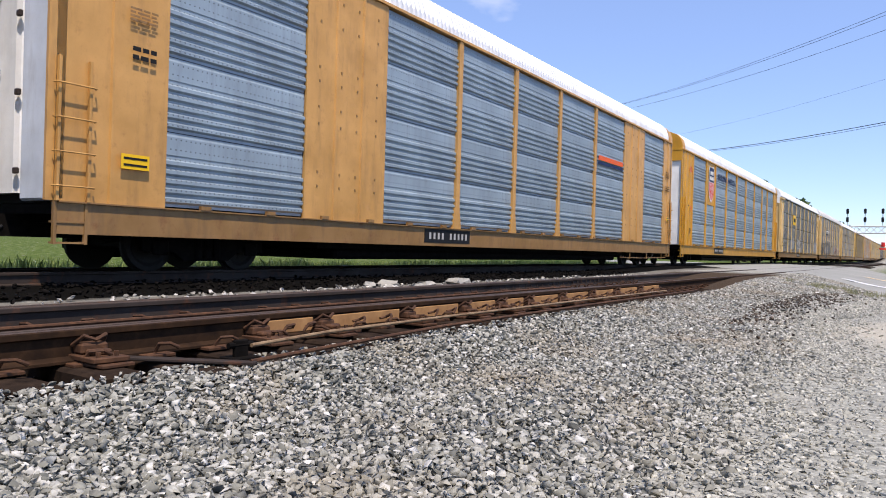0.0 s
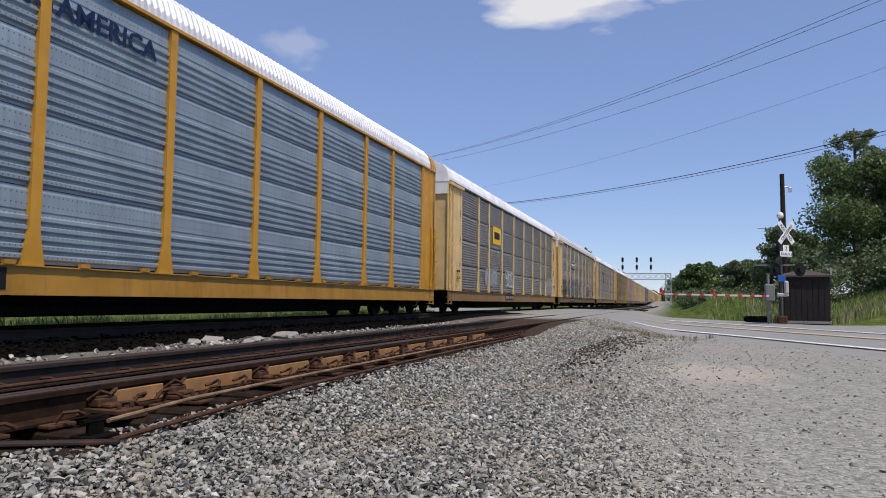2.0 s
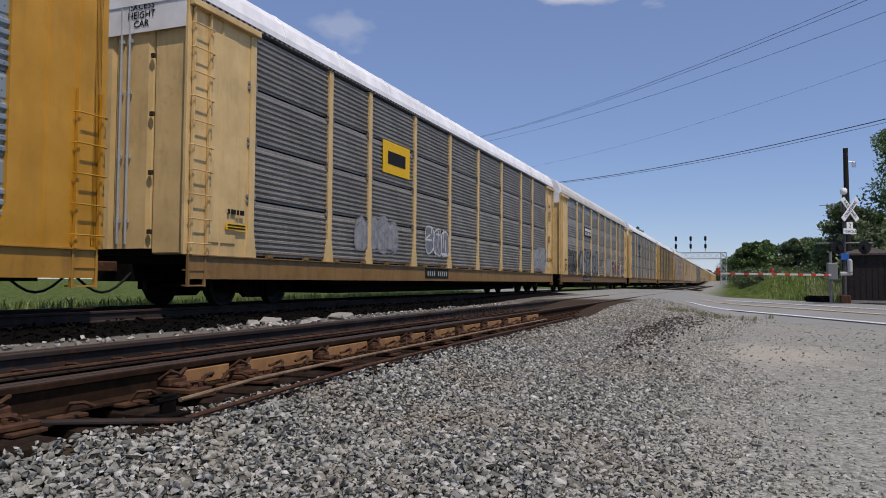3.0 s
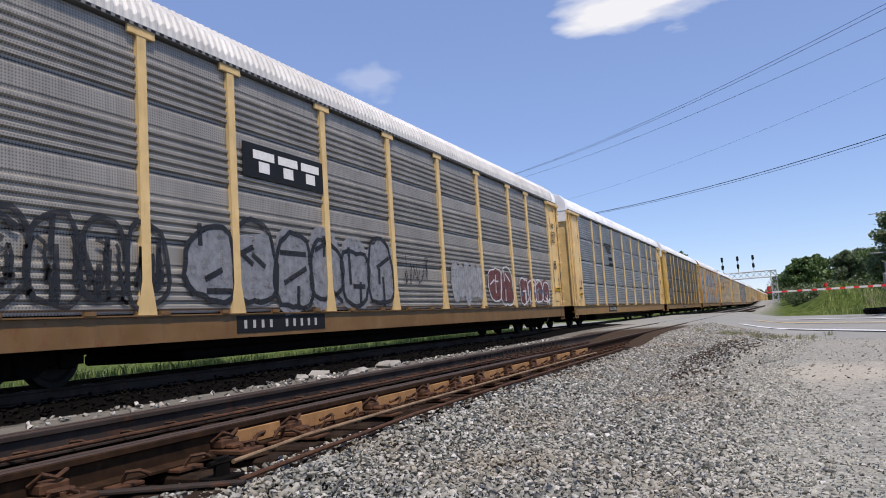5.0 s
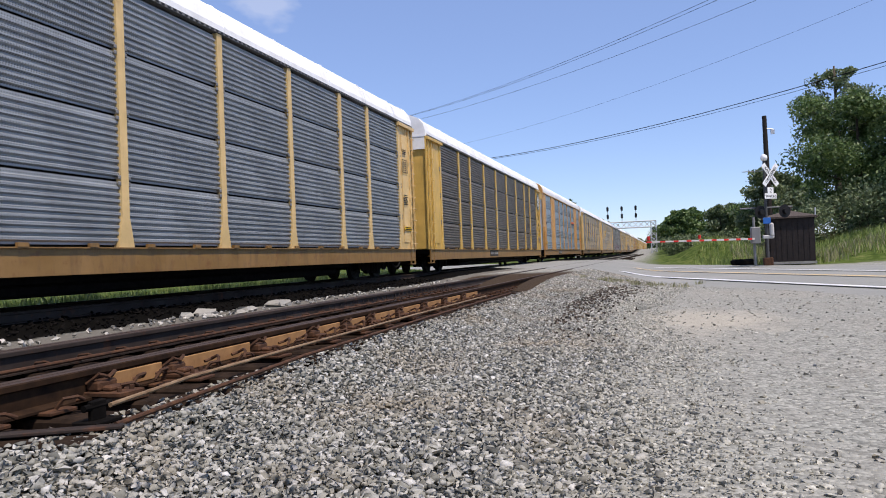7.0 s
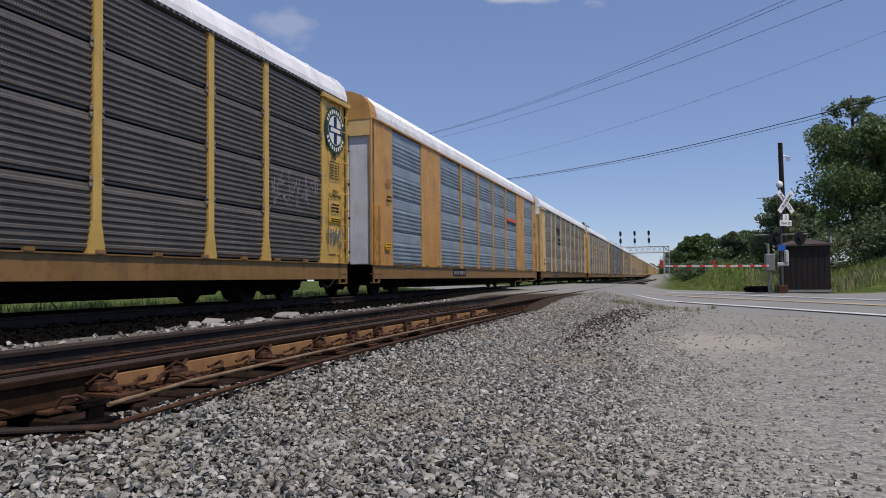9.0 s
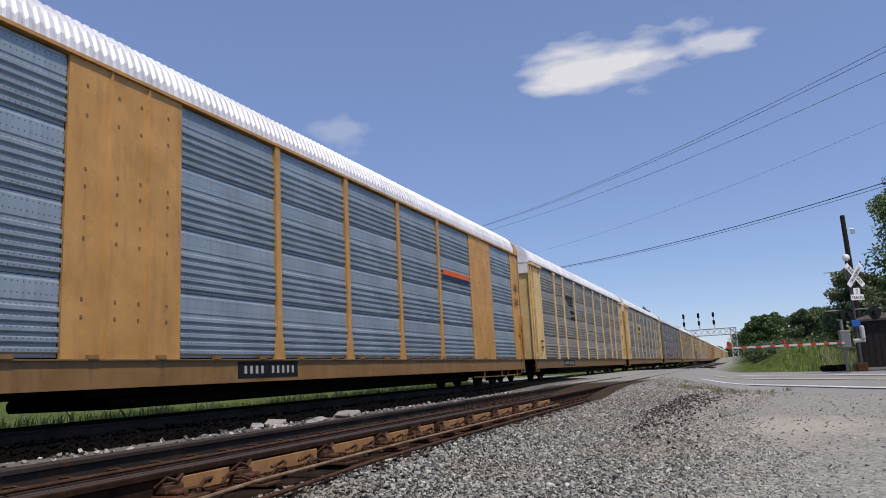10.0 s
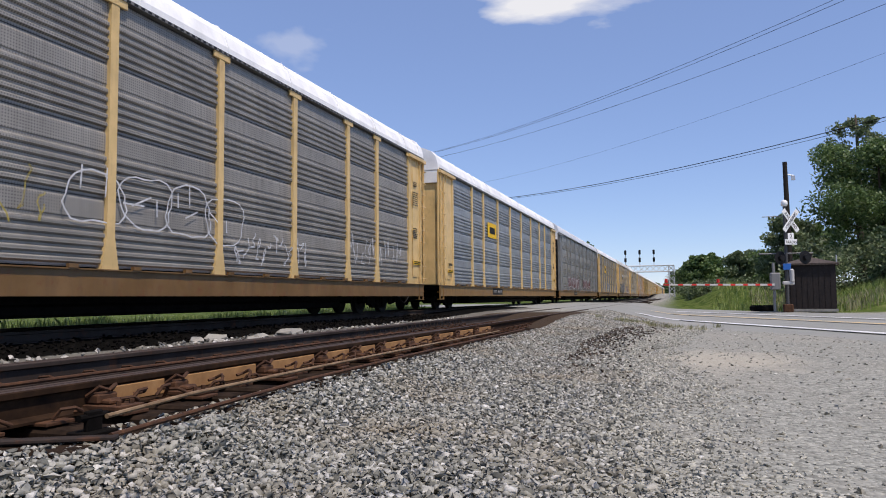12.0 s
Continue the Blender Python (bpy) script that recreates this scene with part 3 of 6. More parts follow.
def ballast():
    rng = np.random.default_rng(5)
    spots, sizes = [], []
    thin, thin_sizes = [], []
    # the shoulder beside the near track, dense close by, thinning over the lot
    while len(spots) + len(thin) < 94000:
        y = 1.2 + 27 * rng.random() ** 1.55
        edge = 1.15 - 0.09 * min(y, 11) + 0.08 * max(0, min(y - 12, 8)) + 0.4 * noise.noise((y * 0.35, 0, 7))
        x = -1.72 + (edge + 1.72 + 0.9) * rng.random()
        if x > edge - 0.9 and rng.random() < (x - edge + 0.9) / 1.7 or math.hypot(x - 1.0, y) < 1.7:
            continue
        if (x - ROAD_MID.x) * ROAD_SIDE.x + (y - ROAD_MID.y) * ROAD_SIDE.y > -5.2:
            continue
        spot, size = (x, y, ground_z(x, y) + 0.010 + 0.03 * rng.random() * (x < edge - 0.8)), 0.0175 + 0.0175 * rng.random() ** 2 + 0.0014 * max(0, y - 6)
        if x > edge - 1.1 and rng.random() < (x - edge + 1.1) / 1.1:
            thin.append((spot[0], spot[1], spot[2] - 0.008)); thin_sizes.append(size * 0.72)
        else:
            spots.append(spot); sizes.append(size)
    # browner stones farther along the shoulder
    brown = []
    for _ in range(2800):
        y, x = rng.normal(16.0, 3.6), rng.normal(-0.85, 0.5)
        if x > -1.7 and (x - ROAD_MID.x) * ROAD_SIDE.x + (y - ROAD_MID.y) * ROAD_SIDE.y < -5.3:
            brown.append((x, y, ground_z(x, y) + 0.036))
    rocks("ballast", brown, [0.020 + 0.014 * rng.random() for _ in brown], STONE_DIRTY, 18, "brown rust-dusted ballast beside the track")
    # the shoulder packed up to the tie ends
    for _ in range(6500):
        y = 0.8 + 22 * rng.random() ** 1.5
        x = -1.98 + 0.62 * rng.random()
        spots.append((x, y, -0.225 - 0.30 * max(0.0, x + 1.72) + 0.015 * rng.random())); sizes.append(0.0175 + 0.016 * rng.random() ** 2)
    rocks("ballast", spots, sizes, STONE, 11, "grey crushed stone ballast beside the track")
    rocks("loose_gravel", thin, thin_sizes, STONE_LOT, 16, "small pale stones thinning out over the lot")
    spots, sizes = [], []
    for _ in range(9000):
        y = -4 + 60 * rng.random() ** 1.6
        x = rng.uniform(-11.9, -5.1)
        if -11.17 < x < -5.72 + 0.25 * noise.noise((y * 0.8, 0, 1)):
            continue
        spots.append((x, y, -0.16 + 0.03 * rng.random()))
        sizes.append(0.03 + 0.02 * rng.random())
    rocks("ballast", spots, sizes, STONE_PALE, 12, "pale crushed stone ballast between the tracks")
    spots, sizes = [], []
    for _ in range(7000):
        y = -3 + 26 * rng.random() ** 1.4
        x = rng.uniform(-5.15, -1.7)
        spots.append((x, y, -0.30 + 0.035 * rng.random()))
        sizes.append(0.02 + 0.018 * rng.random())
    rocks("ballast", spots, sizes, STONE_DIRTY, 14, "rust-stained dirty ballast between the ties")
    # near-black stones along the dark band under the train
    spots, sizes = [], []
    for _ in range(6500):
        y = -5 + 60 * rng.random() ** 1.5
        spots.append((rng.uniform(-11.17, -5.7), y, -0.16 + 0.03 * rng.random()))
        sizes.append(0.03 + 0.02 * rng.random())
    rocks("ballast", spots, sizes, STONE_BLACK, 15, "near-black ballast under the main track")
    spots, sizes, stray = [], [], []
    for _ in range(30000):
        y = 1.5 + 16 * rng.random() ** 1.6
        x = 0.1 + (1.3 + 0.55 * y) * rng.random()
        spots.append((x, y, ground_z(x, y) - 0.003))
        sizes.append(0.006 + 0.011 * rng.random() ** 3)
    for _ in range(2600):
        y = 3 + 20 * rng.random()
        x = -0.2 + (2.2 + 0.4 * y) * rng.random() ** 1.4
        stray.append((x, y, ground_z(x, y) + 0.004))
    rocks("loose_stone", stray, [0.012 + 0.02 * rng.random() ** 2 for _ in stray], STONE, 17, "single larger grey stones strewn over the lot")
    rocks("loose_gravel", spots, sizes, STONE_LOT, 13, "scattered loose small stones on the gravel lot")


ballast()


# ---------------------------------------------------------------- tracks
RAIL_PROF = [(-0.07, -0.172), (0.07, -0.172), (0.07, -0.158), (0.012, -0.142), (0.012, -0.045), (0.036, -0.034), (0.036, -0.006), (0.028, 0.0),
             (-0.028, 0.0), (-0.036, -0.006), (-0.036, -0.034), (-0.012, -0.045), (-0.012, -0.142), (-0.07, -0.158)]


def rail(name, x, y0, y1, label, parent, web=RAIL_STEEL, x_end=None):
    bm = bmesh.new()
    prof = [(x + a, z) for a, z in RAIL_PROF]
    extrude_profile(bm, prof, y0, y1, max(1, int((y1 - y0) / 8)))
    if x_end is not None:
        for v in bm.verts:
            v.co.x += (x_end - x) * (v.co.y - y0) / (y1 - y0)
    bmesh.ops.recalc_face_normals(bm, faces=bm.faces[:])
    for f in bm.faces:
        f.material_index = 1 if f.normal.z > 0.9 and f.calc_center_median().z > -0.02 else 0
    me = bpy.data.meshes.new(name)
    bm.to_mesh(me)
    bm.free()
    me.materials.append(web)
    me.materials.append(RAIL_HEAD)
    return part(name, me, None, parent, label)


NEAR_X = -3.2
tie_data = box_mesh("tie", (2.75, 0.24, 0.18), TIE_WOOD, 0.018)
long_tie_data = box_mesh("tie", (3.35, 0.25, 0.18), TIE_WOOD, 0.018)
plate_data = box_mesh("tie_plate", (0.30, 0.19, 0.02), RUST, 0.004)


def brace_mesh():
    """A cast rail brace: a stepped chair with a bowed clip on it."""
    bm = bmesh.new()
    block(bm, -0.16, 0.20, -0.10, 0.10, -0.012, 0.014, 0.004)
    block(bm, -0.07, 0.03, -0.075, 0.075, 0.014, 0.075, 0.012)
    block(bm, 0.03, 0.10, -0.06, 0.06, 0.014, 0.045, 0.01)
    tube(bm, [(-0.05, -0.085, 0.06), (0.02, -0.06, 0.115), (0.03, 0.0, 0.09), (0.02, 0.06, 0.115), (-0.05, 0.085, 0.06)], 0.012, 6)
    tube(bm, [(0.15, 0.05, 0.0), (0.15, 0.05, 0.04)], 0.014, 6)
    tube(bm, [(0.15, -0.05, 0.0), (0.15, -0.05, 0.04)], 0.014, 6)
    return finish("rail_brace", bm, RUST)


brace_data = brace_mesh()


def clip_mesh():
    bm = bmesh.new()
    tube(bm, [(-0.06, -0.05, 0), (-0.02, -0.05, 0.05), (0.04, -0.02, 0.055), (0.05, 0.03, 0.03), (0.0, 0.06, 0.02)], 0.011, 6)
    return finish("rail_clip", bm, RUST)


clip_data = clip_mesh()


def bolt_mesh():
    bm = bmesh.new()
    lathe(bm, [(0, 0.018), (0.035, 0.018), (0.035, 0.009), (0.075, 0.009)], "z", 6)
    return finish("track_bolt", bm, RAIL_STEEL)


bolt_data = bolt_mesh()


def put(name, data, parent, x, y, z, rz=0.0, ry=0.0):
    ob = new(name, data)
    ob.parent = parent
    ob.matrix_local = pose(x, y, z, 0, ry, rz)
    return ob


def near_track():
    tr = thing("turnout_track", "rusty empty railway track with a turnout on dark timber ties", "railway track", at=pose(0.03, 0, -0.022))
    g = 0.7535
    rail("rail", NEAR_X + g, -30, 420, "dark rust-brown near rail", tr, NEAR_RAIL)
    rail("rail", NEAR_X - g, -30, 420, "dark rust-brown rail", tr)
    # switch blades lying against the stock rails, opening towards the camera
    rail("switch_blade", NEAR_X + g - 0.085, -6, 10.5, "dark tapered switch blade", tr, RAIL_STEEL, NEAR_X + g - 0.075)
    rail("switch_blade", NEAR_X - g + 0.16, -6, 12.5, "dark tapered switch blade", tr, RAIL_STEEL, NEAR_X - g + 0.085)
    bm = bmesh.new()
    tube(bm, [(NEAR_X - g + 0.32, -2, -0.12), (NEAR_X - g + 0.30, 6, -0.12), (NEAR_X - g + 0.26, 12, -0.12)], 0.016, 8)
    part("connecting_rod", bm, RUST, tr, "rusty rod along the far rail")
    rng = random.Random(4)
    y = -3.21
    while y < 23.2:
        head = 2.7 < y < 3.9
        put("tie", long_tie_data if head else tie_data, tr, NEAR_X + rng.uniform(-0.07, 0.05) + (-0.08 if head else -0.1 if y < 2.7 else 0.0), y, -0.275 - rng.uniform(0, 0.015), rng.uniform(-1.6, 1.6))
        put("tie_plate", plate_data, tr, NEAR_X + g, y, -0.177)
        put("tie_plate", plate_data, tr, NEAR_X - g, y, -0.177)
        if y < 16:
            put("rail_clip", clip_data, tr, NEAR_X + g + 0.17, y + 0.03, -0.155, rng.uniform(-40, 40))
            put("rail_clip", clip_data, tr, NEAR_X - g + 0.22, y, -0.155, rng.uniform(-25, 25))
            put("track_bolt", bolt_data, tr, NEAR_X - g + 0.10, y + 0.25, -0.10)
            put("track_bolt", bolt_data, tr, NEAR_X - g + 0.10, y + 0.05, -0.10)
        y += 0.43
    # cast braces against the rail, with pale filler boards along the web between them
    braces = [0.4, 1.4, 2.43, 3.62, 4.28, 5.36, 6.33, 7.08, 7.75, 8.7, 9.7, 10.7, 11.8, 13.0]
    for u, v in zip(braces, braces[1:]):
        put("rail_brace", brace_data, tr, NEAR_X + g + 0.075, u, -0.145, rng.uniform(-5, 5))
        put("tie_plate", plate_data, tr, NEAR_X + g + 0.16, u, -0.172, rng.uniform(-8, 8))
        if u > 3.5:
            bm = bmesh.new()
            block(bm, -0.012, 0.012, u + 0.10, v - 0.10, -0.048, 0.048, 0.004)
            part("web_filler", bm, RUST_PALE, tr).location = (NEAR_X + g + 0.03, 0, -0.098)
        if 3.5 < u < 12:
            for q in (0.3, 0.62):
                put("rail_clip", clip_data, tr, NEAR_X + g + 0.14, u + q * (v - u), -0.125, 90 + rng.uniform(-25, 25))
    bm = bmesh.new()
    for k in range(60):
        yy = 47 + k * 0.6
        block(bm, NEAR_X - 1.37, NEAR_X + 1.37, yy, yy + 0.24, -0.365, -0.185)
    ob = part("distant_tie", bm, TIE_WOOD, tr, "row of dark timber ties beyond the road")
    ob["kind"] = "stuff"
    # operating rods beside the near rail
    bm = bmesh.new()
    tube(bm, [(-1.88, 3.1, -0.105), (-1.99, 3.9, -0.10), (-2.04, 5.4, -0.10), (-2.12, 8.5, -0.11), (-2.16, 12.5, -0.12)], 0.0125, 8)
    part("operating_rod", bm, ROD, tr, "long straight bright-worn steel rod")
    bm = bmesh.new()
    tube(bm, [(-1.72, 2.95, -0.165), (-1.79, 3.75, -0.16), (-1.9, 5.2, -0.15), (-1.98, 8.5, -0.15), (-2.02, 14.0, -0.15)], 0.014, 8)
    part("locking_rod", bm, RUST, tr, "long rusty steel rod lying over the ties")
    # throw lever bracket and strap on the long ties
    bm = bmesh.new()
    block(bm, 0.0, 0.03, -0.05, 0.05, -0.17, -0.07, 0.006)
    block(bm, -0.06, 0.09, -0.09, 0.09, -0.185, -0.165, 0.004)
    tube(bm, [(0.015, -0.09, -0.10), (0.015, 0.09, -0.10)], 0.018, 8)
    ob = part("lever_bracket", bm, BLACK_STEEL, tr, "upright dark steel bracket for the rods")
    ob.location = (-1.93, 3.05, 0)
    bm = bmesh.new()
    block(bm, -0.35, 0.42, -0.035, 0.035, -0.006, 0.012, 0.004)
    ob = part("tie_strap", bm, RAIL_STEEL, tr, "flat steel strap across the ties")
    ob.matrix_local = pose(-2.05, 2.75, -0.172, 0, 0, 28)
    return tr


near_track()


def main_track():
    tr = thing("main_track", "dark steel main railway track under the passing train", "railway track")
    g = 0.7535
    rail("rail", TRAIN_X + g, -60, 900, "dark steel rail", tr)
    rail("rail", TRAIN_X - g, -60, 900, "dark steel rail", tr)
    y = -6.0
    while y < 27:
        put("tie", tie_data, tr, TRAIN_X, y, -0.275)
        y += 0.6
    bm = bmesh.new()
    for k in range(150):
        yy = 44 + k * 0.6
        block(bm, TRAIN_X - 1.37, TRAIN_X + 1.37, yy, yy + 0.24, -0.365, -0.185)
    part("distant_tie", bm, TIE_WOOD, tr, "row of dark timber ties beyond the road")["kind"] = "stuff"


main_track()


# ---------------------------------------------------------------- autorack wagons
HALF, SILL_TOP, EAVE, BODY0, BODY1 = 1.55, 0.92, 5.25, -0.15, 26.75
cache = {}


def shared(key, make):
    if key not in cache:
        cache[key] = make()
    return cache[key]


def screen_mesh(width, height, style, mat):
    """One ribbed side screen; faces +x, its middle at the origin."""
    def make():
        prof, h = [], height / 2
        z = -h
        prof.append((0.0, z))
        if style == "fine":
            pitch, ribs, start = 0.105, int((height - 0.08) / 0.105), -h + 0.04
        else:
            pitch, ribs, start = 0.132, 6 if height > 1.2 else 5, -h + 0.04
        for r in range(ribs):
            a = start + r * pitch
            prof += [(0.0, a), (0.042, a + pitch * 0.22), (0.042, a + pitch * 0.58), (0.0, a + pitch * 0.80)]
        if style != "fine":
            prof += [(0.0, start + ribs * pitch + 0.02), (0.012, start + ribs * pitch + 0.035), (0.012, h - 0.06)]
        prof += [(0.0, h - 0.03), (0.0, h)]
        bm = bmesh.new()
        extrude_profile(bm, prof, -width / 2, width / 2, 1, closed=False)
        me = finish("side_screen", bm, mat)
        return me
    return shared(("screen", round(width, 2), round(height, 3), style, mat.name), make)


def rivet_row(bm, x, y0, y1, z, step=0.14, r=0.012):
    k = int(abs(y1 - y0) / step)
    for i in range(k):
        y = y0 + (y1 - y0) * (i + 0.5) / k
        block(bm, x, x + 0.008, y - r, y + r, z - r, z + r)


def sheet_mesh(width, z0, z1, mat, ribs=0, depth=0.03):
    """A flat side sheet with pressed vertical ribs."""
    def make():
        bm = bmesh.new()
        h = width / 2
        prof = [(-h, 0.0)]
        for r in range(ribs):
            c = -h + width * (r + 1) / (ribs + 1)
            prof += [(c - 0.03, 0.0), (c - 0.015, depth), (c + 0.015, depth), (c + 0.03, 0.0)]
        prof.append((h, 0.0))
        lo = [bm.verts.new((x, y, z0)) for y, x in prof]
        hi = [bm.verts.new((x, y, z1)) for y, x in prof]
        lo += [bm.verts.new((-0.05, h, z0)), bm.verts.new((-0.05, -h, z0))]
        hi += [bm.verts.new((-0.05, h, z1)), bm.verts.new((-0.05, -h, z1))]
        k = len(lo)
        for i in range(k):
            bm.faces.new((lo[i], lo[(i + 1) % k], hi[(i + 1) % k], hi[i]))
        bm.faces.new(lo[::-1]); bm.faces.new(hi)
        return finish("side_sheet", bm, mat)
    return shared(("sheet", round(width, 2), z0, z1, mat.name, ribs), make)


def post_mesh(mat, tee, wide):
    """A side post that flares over the sill, with a tee head on some wagons."""
    def make():
        bm = bmesh.new()
        w = wide / 2
        z = [SILL_TOP - 0.02, SILL_TOP + 0.05, SILL_TOP + 0.5, EAVE - 0.04]
        ws = [w * 2.1, w * 2.0, w, w]
        rows = [[bm.verts.new((x, s * a, zz)) for x, s in ((-0.06, -1), (0.045, -1), (0.045, 1), (-0.06, 1))] for zz, a in zip(z, ws)]
        for u, v in zip(rows, rows[1:]):
            for i in range(4):
                bm.faces.new((u[i], u[(i + 1) % 4], v[(i + 1) % 4], v[i]))
        bm.faces.new(rows[0][::-1]); bm.faces.new(rows[-1])
        if tee:
            block(bm, 0.0, 0.055, -0.26, 0.26, EAVE - 0.16, EAVE - 0.03, 0.008)
        return finish("side_post", bm, mat)
    return shared(("post", mat.name, tee, wide), make)


def roof_mesh(mat, ribbed):
    prof = [(1.53, 5.25), (1.53, 5.42), (1.44, 5.68), (1.25, 5.89), (0.95, 6.02), (0.5, 6.08), (0.0, 6.10)]
    prof = prof + [(-x, z) for x, z in prof[-2::-1]]

    def make():
        bm = bmesh.new()
        if not ribbed:
            extrude_profile(bm, prof, BODY0 + 0.1, BODY1 - 0.1, 1, closed=True)
            for k in range(11):
                y = BODY0 + 0.1 + 2.48 * k + 0.3
                extrude_profile(bm, [(x * 1.006, z + 0.018) for x, z in prof], y, y + 0.05, 1, closed=True)
            return finish("roof", bm, mat)
        pitch = 0.165
        ys = []
        k = int((BODY1 - BODY0 - 0.9) / pitch)
        for i in range(k):
            y = BODY0 + 0.45 + i * pitch
            ys += [(y, 0.0), (y + pitch * 0.22, 0.05), (y + pitch * 0.55, 0.05), (y + pitch * 0.78, 0.0)]
        rings = []
        for y, up in ys:
            rings.append([bm.verts.new((x * (1 + up * 0.25), y, z + (up if i not in (0, len(prof) - 1) else 0))) for i, (x, z) in enumerate(prof)])
        for u, v in zip(rings, rings[1:]):
            for i in range(len(prof) - 1):
                bm.faces.new((u[i], u[i + 1], v[i + 1], v[i]))
        return finish("roof", bm, mat)
    return shared(("roof", mat.name, ribbed), make)


def end_cap_mesh(mat):
    """The shaped hood that closes the roof at a wagon's end."""
    prof = [(1.545, 5.2), (1.545, 5.43), (1.46, 5.70), (1.27, 5.91), (0.96, 6.04), (0.5, 6.10), (0.0, 6.12)]
    prof = prof + [(-x, z) for x, z in prof[-2::-1]]

    def make():
        bm = bmesh.new()
        extrude_profile(bm, prof, 0, 0.46, 1)
        return finish("roof_hood", bm, mat)
    return shared(("hood", mat.name), make)


def ladder_mesh(mat, rungs, step):
    def make():
        bm = bmesh.new()
        for y in (-0.2, 0.2):
            block(bm, 0.0, 0.05, y - 0.018, y + 0.018, -0.1, rungs * step, 0.0)
        for r in range(rungs):
            z = r * step + 0.08
            tube(bm, [(0.03, -0.27, z), (0.09, -0.25, z), (0.09, 0.25, z), (0.03, 0.27, z)], 0.012, 6)
        return finish("ladder", bm, mat)
    return shared(("ladder", mat.name, rungs, step), make)


def door_mesh(mat):
    """An end door leaf with rounded outer edge."""
    def make():
        bm = bmesh.new()
        prof = [(-0.02, 0.0), (0.66, 0.0), (0.74, 0.03), (0.78, 0.10), (0.78, 0.16), (-0.02, 0.16)]
        lo = [bm.verts.new((x, y, SILL_TOP + 0.1)) for x, y in prof]
        hi = [bm.verts.new((x, y, EAVE + 0.12)) for x, y in prof]
        k = len(lo)
        for i in range(k):
            bm.faces.new((lo[i], lo[(i + 1) % k], hi[(i + 1) % k], hi[i]))
        bm.faces.new(lo[::-1]); bm.faces.new(hi)
        return finish("end_door", bm, mat)
    return shared(("door", mat.name), make)


def wheelset_mesh():
    def make():
        bm = bmesh.new()
        for s in (-1, 1):
            prof = [(s * 0.68, 0.12), (s * 0.68, 0.428), (s * 0.71, 0.428), (s * 0.72, 0.404), (s * 0.81, 0.40), (s * 0.81, 0.33), (s * 0.77, 0.28), (s * 0.765, 0.14), (s * 0.83, 0.12), (s * 0.83, 0.08)]
            lathe(bm, prof, "x", 28)
            for k in range(4):
                a = k * math.pi / 2
                block(bm, min(s * 0.765, s * 0.775), max(s * 0.765, s * 0.775), 0.2 * math.cos(a) - 0.02, 0.2 * math.cos(a) + 0.02, 0.2 * math.sin(a) - 0.02, 0.2 * math.sin(a) + 0.02)
        lathe(bm, [(-0.95, 0.07), (0.95, 0.07)], "x", 12)
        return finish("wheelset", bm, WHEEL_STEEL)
    return shared("wheelset", make)


def side_frame_mesh():
    """Cast truck side frame with its two bearing boxes, the spring nest and an arched top."""
    def make():
        bm = bmesh.new()
        out = [(-1.15, 0.30), (-1.15, 0.50), (-0.75, 0.56), (-0.35, 0.66), (0.35, 0.66), (0.75, 0.56), (1.15, 0.50), (1.15, 0.30), (0.62, 0.30), (0.42, 0.16), (-0.42, 0.16), (-0.62, 0.30)]
        for x0, x1 in ((0.92, 1.04), (-1.04, -0.92)):
            a = [bm.verts.new((x0, y, z)) for y, z in out]
            b = [bm.verts.new((x1, y, z)) for y, z in out]
            k = len(out)
            for i in range(k):
                bm.faces.new((a[i], a[(i + 1) % k], b[(i + 1) % k], b[i]))
            bm.faces.new(a[::-1]); bm.faces.new(b)
            sx = 1.04 if x0 > 0 else -1.09
            for y in (-0.865, 0.865):
                block(bm, sx, sx + 0.05, y - 0.13, y + 0.13, 0.25, 0.47, 0.02)
            for y in (-0.18, 0, 0.18):
                lathe(bm, [(0.2, 0.07), (0.52, 0.07)], "z", 10, (sx, y, 0))
        block(bm, -0.95, 0.95, -0.2, 0.2, 0.3, 0.58)
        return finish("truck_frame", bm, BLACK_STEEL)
    return shared("truck_frame", make)


def sill_mesh(mat, holes):
    """The deep side sill with its top flange; open near the ends on some wagons."""
    def make():
        bm = bmesh.new()
        prof = [(1.50, SILL_TOP - 0.41), (1.555, SILL_TOP - 0.41), (1.555, SILL_TOP - 0.02), (1.60, SILL_TOP - 0.02), (1.60, SILL_TOP), (1.40, SILL_TOP), (1.40, SILL_TOP - 0.02), (1.50, SILL_TOP - 0.02)]
        extrude_profile(bm, prof, 0.0, 26.6, 1)
        for k in range(18):
            y = 2.2 + k * 1.3
            block(bm, 1.56, 1.615, y - 0.09, y + 0.09, SILL_TOP + 0.0015, SILL_TOP + 0.06)
        return finish("side_sill", bm, mat)
    return shared(("sill", mat.name, holes), make)


